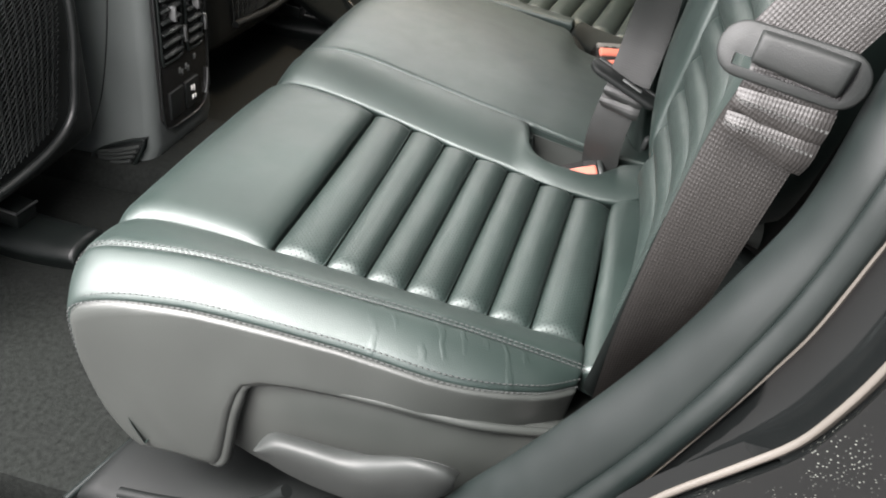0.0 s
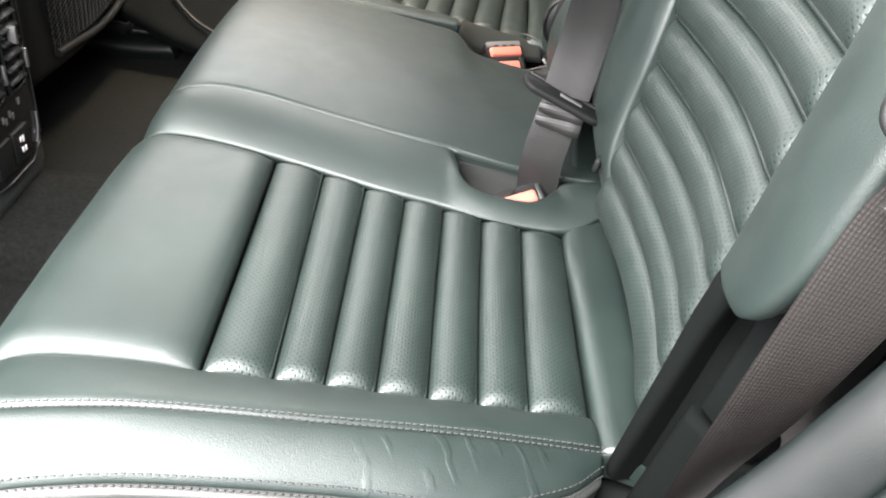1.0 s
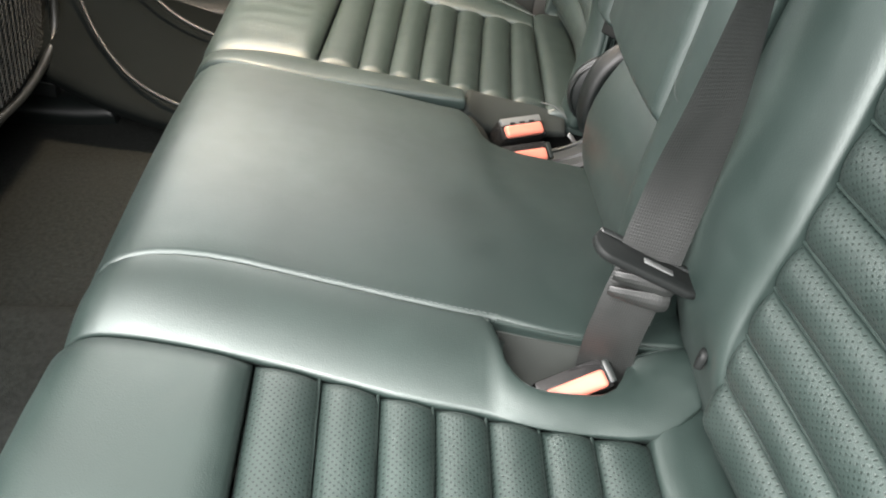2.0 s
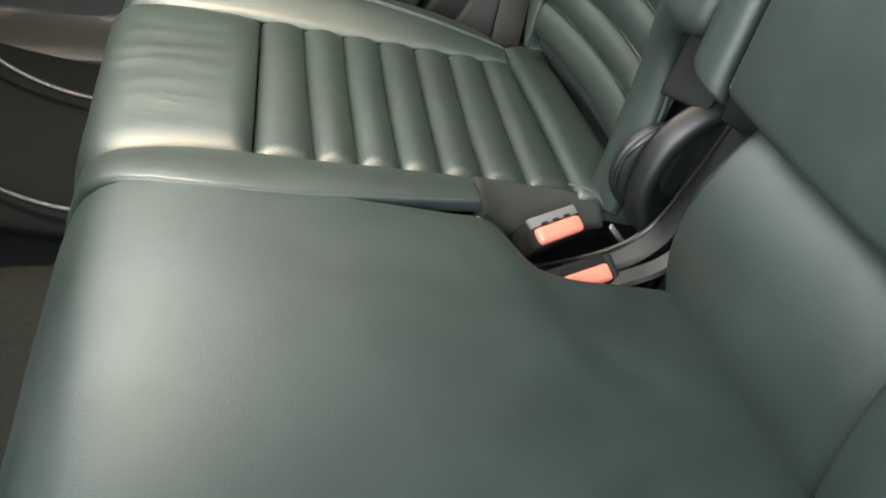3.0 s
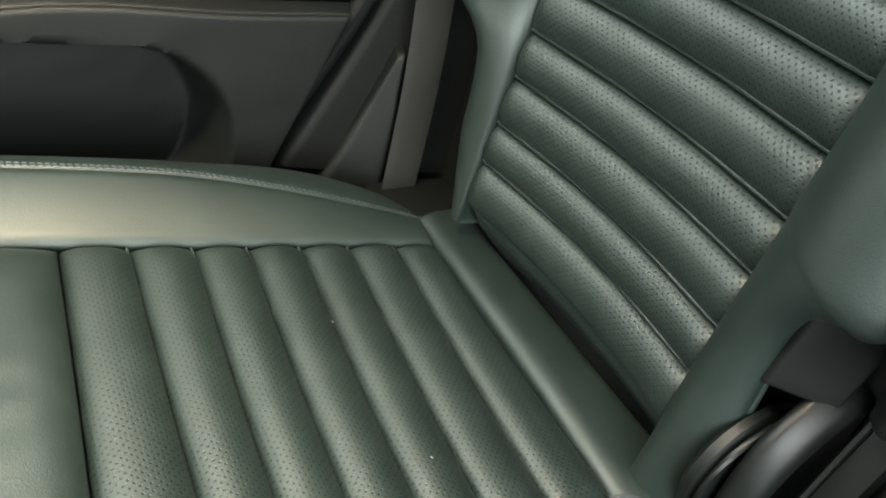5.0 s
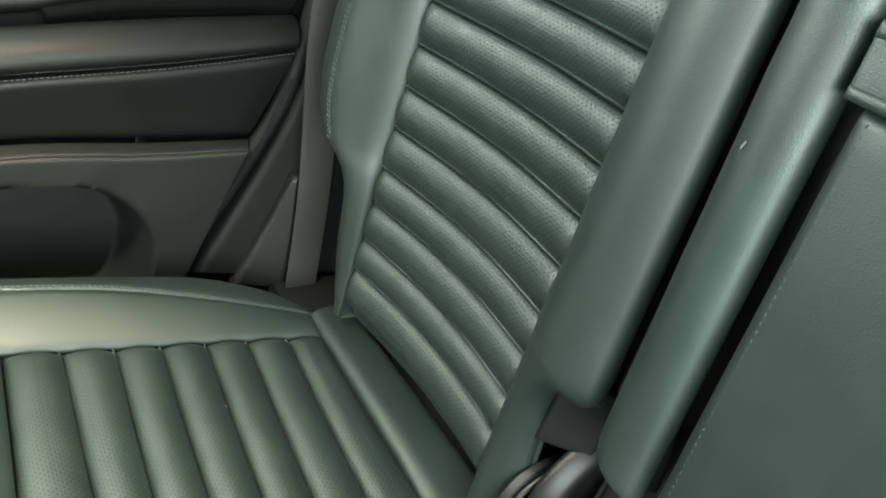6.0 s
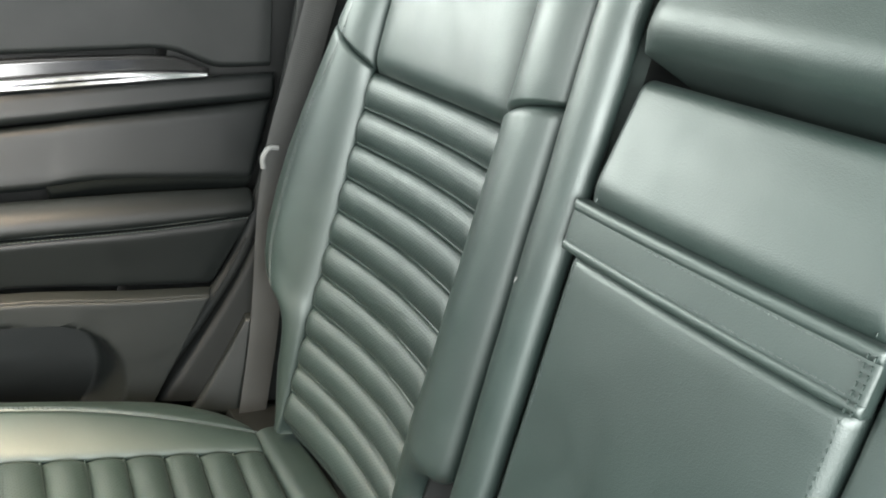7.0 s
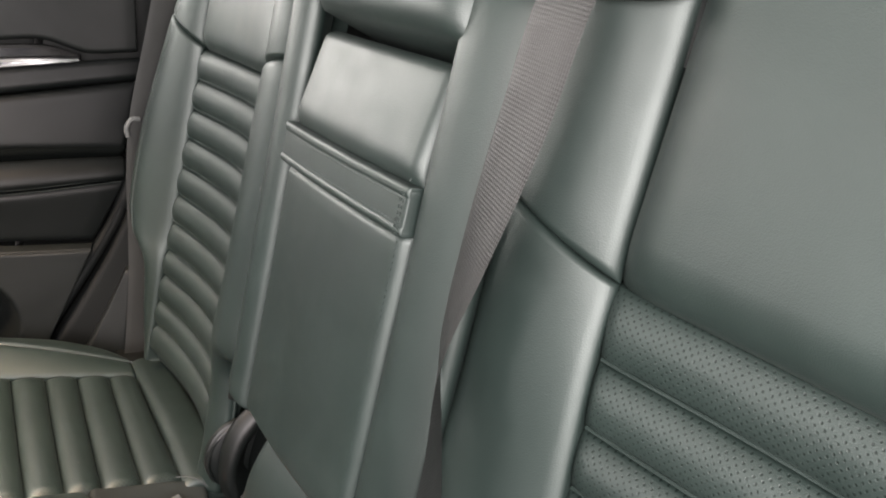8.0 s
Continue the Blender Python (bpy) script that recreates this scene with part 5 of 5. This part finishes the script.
BACK = [(0.238, -0.040, -0.112), (0.250, -0.040, -0.084), (0.272, -0.040, -0.075), (0.314, -0.040, -0.069), (0.344, -0.040, -0.060), (0.371, -0.040, -0.046), (0.400, -0.040, -0.039), (0.418, -0.040, -0.041)]
EDGE = [(0.244, -0.058, -0.094), (0.265, -0.060, -0.076), (0.301, -0.061, -0.071), (0.338, -0.061, -0.067), (0.364, -0.061, -0.049), (0.385, -0.061, -0.033), (0.404, -0.059, -0.032), (0.416, -0.054, -0.040)]
FOOT = [(0.246, -0.050, -0.104), (0.265, -0.052, -0.110), (0.303, -0.052, -0.115), (0.346, -0.052, -0.112), (0.375, -0.052, -0.098), (0.398, -0.052, -0.080), (0.410, -0.050, -0.065), (0.417, -0.048, -0.052)]
ridge(lever, "blade", [(b, (e[0], e[1], e[2] + 0.004), f) for b, e, f in zip(BACK, EDGE, FOOT)], (0, -0.8, 0.7), 0.001, 0.003, 30, 14, mat=LEVER, skirt=0.0, sink=0.0, ru=0.012)
rail = thing("seat_rail_cover", "black plastic rail cover on the carpet under the bench", "rail cover", (0.2, 0.02, -0.26))
part("rail_body", pad(loft([(0.085, 0.075, -0.268), (0.14, 0.080, -0.262), (0.20, 0.085, -0.250), (0.32, 0.085, -0.235)], [(0.055, -0.06, -0.27), (0.14, -0.065, -0.265), (0.20, -0.06, -0.255), (0.32, -0.05, -0.24)], (0, 0, 0.012)), (0, -0.2, 1), 0.008, 0.02, 0.02, 14, 10), MATT, rail)
part("rail_lip", tube([(0.10, -0.045, -0.258), (0.15, -0.040, -0.250), (0.20, -0.035, -0.235), (0.24, -0.03, -0.21), (0.27, -0.03, -0.17)], 0.007, 8, 24), MATT, rail)
edge_strip = solid("carpet_edge", tube([(0.088, 0.075, -0.262), (0.070, 0.01, -0.266), (0.052, -0.065, -0.272)], 0.0045, 8, 12), RUBBER, "grey rubber edge of the carpet", "carpet trim", (0.03, 0.0, -0.27))

# ---- car body ----
def slab(name, lo, hi, mat, label, bevel=0.01):
    return solid(name, box(lo, hi, bevel), mat, label, name.split("_")[0], tuple(lo), kind="structure", frame_m=Matrix.Identity(4))


floor = slab("floor", (-1.70, -0.05, FLOOR - 0.06), (0.66, 1.46, FLOOR), CARPET, "dark brown-grey carpet of the car floor")
tunnel = solid("floor_tunnel", prism([(0.49, 0.0), (0.515, 0.035), (0.54, 0.042), (0.70, 0.042), (0.72, 0.036), (0.745, 0.0)], "x", -1.69, 0.15, 0.006), CARPET, "carpet covered tunnel in the middle of the floor", "floor", (0, 0.6, 0), kind="structure", frame_m=Matrix.Translation((0, 0, FLOOR)))
ceiling = slab("ceiling", (-1.15, -0.05, 1.62), (1.6, 1.45, 1.66), HEADLINER, "pale fabric headliner of the car")
# Plain dark walls added to close the rear and keep backlight out.
slab("wall_rear", (1.60, -0.1, FLOOR), (1.65, 1.5, 1.64), PLASTIC, "added dark wall closing off the car's rear")
slab("wall_far", (0.66, 1.46, FLOOR), (1.60, 1.50, 1.62), PLASTIC, "added dark wall closing off the far load bay side")
slab("wall_near", (0.80, -0.10, FLOOR), (1.60, -0.06, 1.62), PLASTIC, "added dark wall closing off the near load bay side")
slab("wall_front", (-1.75, -0.1, FLOOR), (-1.70, 1.5, 1.22), PLASTIC, "dark dashboard and firewall")
slab("wall_far_front", (-1.70, 1.46, FLOOR), (-0.52, 1.50, 1.14), PLASTIC, "dark closed front door on the far side")
slab("wall_near_front", (-1.70, -0.10, FLOOR), (-0.70, -0.06, 1.14), PLASTIC, "dark closed front door on the near side")
load_floor = slab("floor_load", (0.66, -0.08, FLOOR + 0.20), (1.60, 1.46, FLOOR + 0.24), CARPET, "dark carpet of the load bay")
ground = solid("ground", box((-300, -300, -0.1), (300, 300, 0), 0), CONCRETE, "pale concrete paving under the car", "ground", (0, 0, 0), kind="structure", frame_m=Matrix.Identity(4))

sill = thing("far_sill_trim", "black glossy curved sill trim at the far door foot", "sill trim", (-0.2, 1.28, -0.24))
# Panel coloured near-black for the shade low at the sill.
part("sill_panel", pad(loft([(-0.45, 1.20, -0.15), (-0.30, 1.17, -0.20), (-0.15, 1.14, -0.235), (0.0, 1.13, -0.25), (0.15, 1.13, -0.26)], [(-0.45, 1.40, -0.05), (-0.30, 1.40, -0.10), (-0.15, 1.40, -0.14), (0.0, 1.40, -0.16), (0.15, 1.40, -0.17)], (0, 0, 0.02)), (0, -0.7, 0.7), 0.006, 0.02, 0.02, 12, 8), SHADE_BLACK, sill)
part("sill_rib", tube([(-0.28, 1.30, 0.0), (-0.25, 1.27, -0.09), (-0.20, 1.22, -0.155), (-0.13, 1.17, -0.195), (-0.04, 1.14, -0.212), (0.06, 1.14, -0.22)], 0.0035, 8, 36), HINGE, sill)
part("sill_rib_inner", tube([(-0.24, 1.38, 0.02), (-0.19, 1.35, -0.07), (-0.12, 1.31, -0.12), (-0.04, 1.29, -0.145), (0.06, 1.28, -0.15)], 0.0035, 8, 36), HINGE, sill)

# ---- console and front seats ----
console = thing("centre_console", "black centre console with rear air vents and switches", "console", (-0.35, 0.667, -0.33))


def console_x(z):
    return -0.247 - 0.10 * z


def console_body():
    """A rounded column, tucked in at the floor, with a flat rear face."""
    bm = bmesh.new()
    secs = []
    for z, xr, half in ((-0.36, -0.262, 0.092), (-0.345, -0.244, 0.096), (-0.31, -0.226, 0.097), (-0.27, console_x(-0.27), 0.096), (-0.20, console_x(-0.20), 0.093), (-0.10, console_x(-0.10), 0.091), (0.0, console_x(0.0), 0.090), (0.12, console_x(0.12), 0.090), (0.20, console_x(0.20), 0.090), (0.225, -0.295, 0.084)):
        r = 0.022
        seq = [(-0.9, half)] + [(xr - r + r * math.sin(a), half - r + r * math.cos(a)) for a in [math.pi / 2 * k / 6 for k in range(7)]]
        near_side = [(x, 0.633 - h - max(0.0, -z - 0.26) * 0.12, z) for x, h in seq]
        far_side = [(x, 0.633 + h, z) for x, h in seq]
        secs.append([bm.verts.new(q) for q in near_side + far_side[::-1]])
    n = len(secs[0])
    for a, b in zip(secs, secs[1:]):
        for k in range(n):
            bm.faces.new((a[k], a[(k + 1) % n], b[(k + 1) % n], b[k]))
    bm.faces.new(secs[0])
    bm.faces.new(secs[-1])
    return bm


part("console_body", console_body(), CONSOLE, console)
part("side_seam", tube([(-0.300, 0.5425, 0.05), (-0.306, 0.5415, -0.10), (-0.322, 0.5395, -0.22), (-0.352, 0.5330, -0.31), (-0.372, 0.5290, -0.35)], 0.0012, 6, 24), MATT, console, "thin dark panel gap")


def on_console(y, z, off=0.0):
    """A point on the console's rear face."""
    return Vector((console_x(z) + off, y, z))


FACE = ((1, 0, 0.10), (0, 1, 0))
arc = [(0.660 + 0.045 * math.sin(a), -0.205 - 0.045 * math.cos(a)) for a in [math.pi / 2 * k / 6 for k in range(7)]]
bm = prism([(0.566, -0.240), (0.580, -0.250)] + arc + [(0.706, 0.13), (0.694, 0.142), (0.570, 0.142), (0.559, 0.13), (0.557, -0.225)], "x", 0.0, 0.006, 0.002)
for v in bm.verts:
    v.co.x += console_x(v.co.z)
panel = part("vent_panel", bm, GLOSS, console, "gloss black rear switch panel")
part("panel_rim", tube([on_console(0.560, 0.12, 0.006), on_console(0.560, -0.10, 0.006), on_console(0.560, -0.222, 0.006), on_console(0.580, -0.247, 0.006)] + [on_console(y, z, 0.006) for y, z in arc] + [on_console(0.705, -0.05, 0.006), on_console(0.705, 0.12, 0.006)], 0.0016, 6, 70), PLASTIC, panel)
for y0, y1, low in ((0.567, 0.628, -0.132), (0.642, 0.690, -0.132)):
    loop = [(y0, 0.11), (y0, -0.06), (y0 + 0.001, low + 0.006), (y0 + 0.010, low), (y1 - 0.012, low), (y1 - 0.002, low + 0.010), (y1, -0.06), (y1, 0.11)]
    part("vent_frame", tube([on_console(y, z, 0.008) for y, z in loop], 0.0022, 8, 60), PLATE, panel, "satin vent frame")
    for k in range(13):
        z = low + 0.014 + k * 0.018
        part("vent_slat", oriented(box((-0.006, (y0 - y1) / 2 + 0.003, -0.0014), (0.006, (y1 - y0) / 2 - 0.003, 0.0014), 0.0006, 1), on_console((y0 + y1) / 2, z, 0.008), (0.9, 0, -0.4), (0, 1, 0)), HINGE, panel)
    part("vent_knob", oriented(box((-0.006, -0.003, -0.012), (0.006, 0.003, 0.012), 0.002), on_console((y0 + y1) / 2, -0.055, 0.014), *FACE), STEEL, panel)
    part("vent_wheel", oriented(box((-0.004, -0.003, -0.014), (0.004, 0.003, 0.014), 0.002), on_console(y1 + 0.006, -0.10, 0.009), *FACE), STEEL, panel)
for y, z in ((0.615, -0.158), (0.622, -0.163), (0.634, -0.157), (0.641, -0.163), (0.662, -0.150)):
    part("switch_mark", oriented(box((-0.0006, -0.0026, -0.005), (0.0006, 0.0026, 0.005), 0.0004, 1), on_console(y, z, 0.0068), *FACE), SLOT, panel)
for y, z, w in ((0.598, -0.208, 0.021), (0.646, -0.208, 0.021)):
    part("socket", oriented(box((-0.004, -w, -0.024), (0.004, w, 0.024), 0.003), on_console(y, z, 0.006), *FACE), PLASTIC, panel, "black socket flap")
for y, z, h in ((0.641, -0.198, 0.004), (0.648, -0.200, 0.005), (0.643, -0.215, 0.004), (0.651, -0.216, 0.004)):
    part("socket_mark", oriented(box((-0.0006, -0.0022, -h), (0.0006, 0.0022, h), 0.0004, 1), on_console(y, z, 0.0108), *FACE), HEADLINER, panel)
part("chrome_edge", tube([on_console(0.700, -0.185, 0.007), on_console(0.697, -0.212, 0.007), on_console(0.688, -0.228, 0.007)], 0.0016, 6, 10), STEEL, panel)


def side_grille():
    """Slanting slots of the floor duct, low on the console's side."""
    def side(x, z):
        return (x, 0.5225, z)
    rim = [(x + 0.016, z + 0.012) for x, z in ((-0.348, -0.333), (-0.339, -0.317), (-0.319, -0.298), (-0.281, -0.276), (-0.250, -0.262), (-0.254, -0.285), (-0.268, -0.315), (-0.285, -0.332), (-0.318, -0.345), (-0.341, -0.343), (-0.348, -0.333))]
    g = part("floor_grille", prism([(x, z) for x, z in rim[:-1]], "y", 0.524, 0.548, 0.001, 1), MATT, console)
    part("grille_rim", tube([side(x, z) for x, z in rim], 0.0022, 6, 60), PLATE, g)
    for k in range(5):
        t = (k + 0.6) / 5.4
        lo, hi = Vector(side(-0.317 - 0.010 * t + 0.022 * t * t, -0.298 - 0.032 * t)), Vector(side(-0.237 - 0.030 * t, -0.256 - 0.062 * t))
        part("grille_slat", tube([lo, (lo + hi) / 2 + Vector((0, -0.003, -0.001)), hi], 0.0030, 6, 8), LEVER, g)


side_grille()


def netting(fn, nu, nv):
    """Knotted cords crossing at a slant on the surface fn."""
    bm = bmesh.new()
    for slant in (1, -1):
        for k in range(-nv, nu + nv):
            run = []
            for i in range(nv + 1):
                u, v = (k + slant * i if slant > 0 else k + nv - i) / nu, i / nv
                if 0 <= u <= 1:
                    run.append(fn(u, v) + Vector((0.0012 * slant * (-1) ** i, 0, 0)))
            w = Vector((0, 0.0006, 0.0006 * slant))
            for p, q in zip(run, run[1:]):
                d = Vector((0.0008, 0, 0))
                a, b, c, e = [bm.verts.new(x) for x in (p - w, p + d, p + w, p - d)]
                f, g, h, j = [bm.verts.new(x) for x in (q - w, q + d, q + w, q - d)]
                for quad in ((a, b, g, f), (b, c, h, g), (c, e, j, h), (e, a, f, j)):
                    bm.faces.new(quad)
    return bm


def front_seat(name, y0, label):
    t = thing(name, label, "car seat", (-0.45, y0, -0.25))
    back = part("seat_back", pad(loft([(-0.30, y0 - 0.235, -0.24), (-0.325, y0 - 0.235, 0.0), (-0.36, y0 - 0.225, 0.25), (-0.42, y0 - 0.20, 0.46)], [(-0.30, y0 + 0.235, -0.24), (-0.325, y0 + 0.235, 0.0), (-0.36, y0 + 0.225, 0.25), (-0.42, y0 + 0.20, 0.46)], (0.012, 0, 0)), (1, 0, 0), 0.012, 0.03, 0.03, 14, 14, skirt=0.14), PLASTIC, t)
    part("pocket_backing", pad(loft([(-0.292, y0 - 0.17, -0.19), (-0.303, y0 - 0.19, 0.0), (-0.319, y0 - 0.19, 0.10)], [(-0.292, y0 + 0.13, -0.17), (-0.303, y0 + 0.165, 0.0), (-0.319, y0 + 0.165, 0.10)], (0.014, 0, 0)), (1, 0, 0), 0.004, 0.02, 0.02, 8, 8, skirt=0.008), MATT, back)
    net = loft([(-0.283, y0 - 0.17, -0.19), (-0.294, y0 - 0.19, 0.0), (-0.310, y0 - 0.19, 0.10)], [(-0.283, y0 + 0.13, -0.17), (-0.294, y0 + 0.165, 0.0), (-0.310, y0 + 0.165, 0.10)], (0.018, 0, 0))
    part("net_pocket", netting(net, 40, 44), NET, back, "black net pocket")
    part("pocket_rim", tube([(-0.272, y0 - 0.18, -0.19), (-0.265, y0, -0.20), (-0.270, y0 + 0.135, -0.175), (-0.274, y0 + 0.165, -0.09), (-0.280, y0 + 0.172, 0.0), (-0.30, y0 + 0.172, 0.12)], 0.007, 8, 40), PLASTIC, back)
    part("seat_base", box((-0.80, y0 - 0.22, -0.22), (-0.33, y0 + 0.22, -0.10), 0.03), PLASTIC, t)
    part("side_bracket", pad(loft([(-0.34, y0 + 0.215, -0.16), (-0.30, y0 + 0.235, -0.20), (-0.34, y0 + 0.23, -0.25)], [(-0.42, y0 + 0.225, -0.14), (-0.42, y0 + 0.235, -0.20), (-0.42, y0 + 0.23, -0.25)]), (0.3, 1, 0), 0.006, 0.012, 0.012, 8, 6, skirt=0.03), PLASTIC, t)
    dy = 0.055 if y0 < MID else 0.19
    part("seat_rail", pad(loft([(-0.80, y0 + dy - 0.045, -0.345), (-0.32, y0 + dy - 0.045, -0.322), (-0.185, y0 + dy - 0.040, -0.304)], [(-0.80, y0 + dy + 0.045, -0.345), (-0.32, y0 + dy + 0.045, -0.322), (-0.185, y0 + dy + 0.040, -0.304)], (0, 0, 0.010)), (0, 0, 1), 0.008, 0.024, 0.022, 10, 8, skirt=0.05), HINGE, t, "black plastic rail end cap")
    part("rail_slide", box((-0.60, y0 + dy - 0.020, -0.300), (-0.285, y0 + dy + 0.020, -0.272), 0.004), HINGE, t)
    part("slide_edge", tube([(-0.60, y0 + dy - 0.021, -0.273), (-0.285, y0 + dy - 0.021, -0.272), (-0.283, y0 + dy + 0.020, -0.272)], 0.002, 6), STEEL, t)
    return t


front_seat("near_front_seat", 0.255, "black front seat with net pocket on its back")
front_seat("far_front_seat", 2 * MID - 0.255, "black passenger front seat with net pocket on its back")

# ---- small traces of use ----
lint = solid("lint_speck", oriented(rounded(0.0011, 0.0050, 0.0007, 0.0005), (0.4595, 0.820, 0.414), (0, 1, 0.3), (0, -0.3, 1)), LINT, "white speck of lint on the leather border", "lint", (0.4595, 0.820, 0.414))

for x, y, z, turn in ((0.362, 0.989, 0.0085, 0.4), (0.349, 1.125, 0.0080, -0.5), (0.542, 0.381, 0.0085, 0.9)):
    solid("lint_speck", oriented(rounded(0.0012, 0.0022, 0.0006, 0.0005), (x, y, z), (1, turn, 0), (-turn, 1, 0)), LINT, "tiny pale lint speck on the seat leather", "lint", (x, y, z), group="lint on the leather")
solid("stray_hair", tube([(0.4485, 0.503, 0.264), (0.4480, 0.513, 0.254), (0.4482, 0.516, 0.244), (0.4490, 0.510, 0.236), (0.4495, 0.500, 0.234)], 0.00018, 5, 20), THREAD, "fine pale hair on the leather beside the belt", "hair", (0.448, 0.51, 0.25))

# ---- unseen fitting, added to give the warm lamp a source ----
dome_fit = thing("added_ceiling_lamp", "small courtesy lamp fitting, added unseen in the pale headliner", "lamp", (0.06, 1.02, 1.62), frame_m=Matrix.Identity(4))
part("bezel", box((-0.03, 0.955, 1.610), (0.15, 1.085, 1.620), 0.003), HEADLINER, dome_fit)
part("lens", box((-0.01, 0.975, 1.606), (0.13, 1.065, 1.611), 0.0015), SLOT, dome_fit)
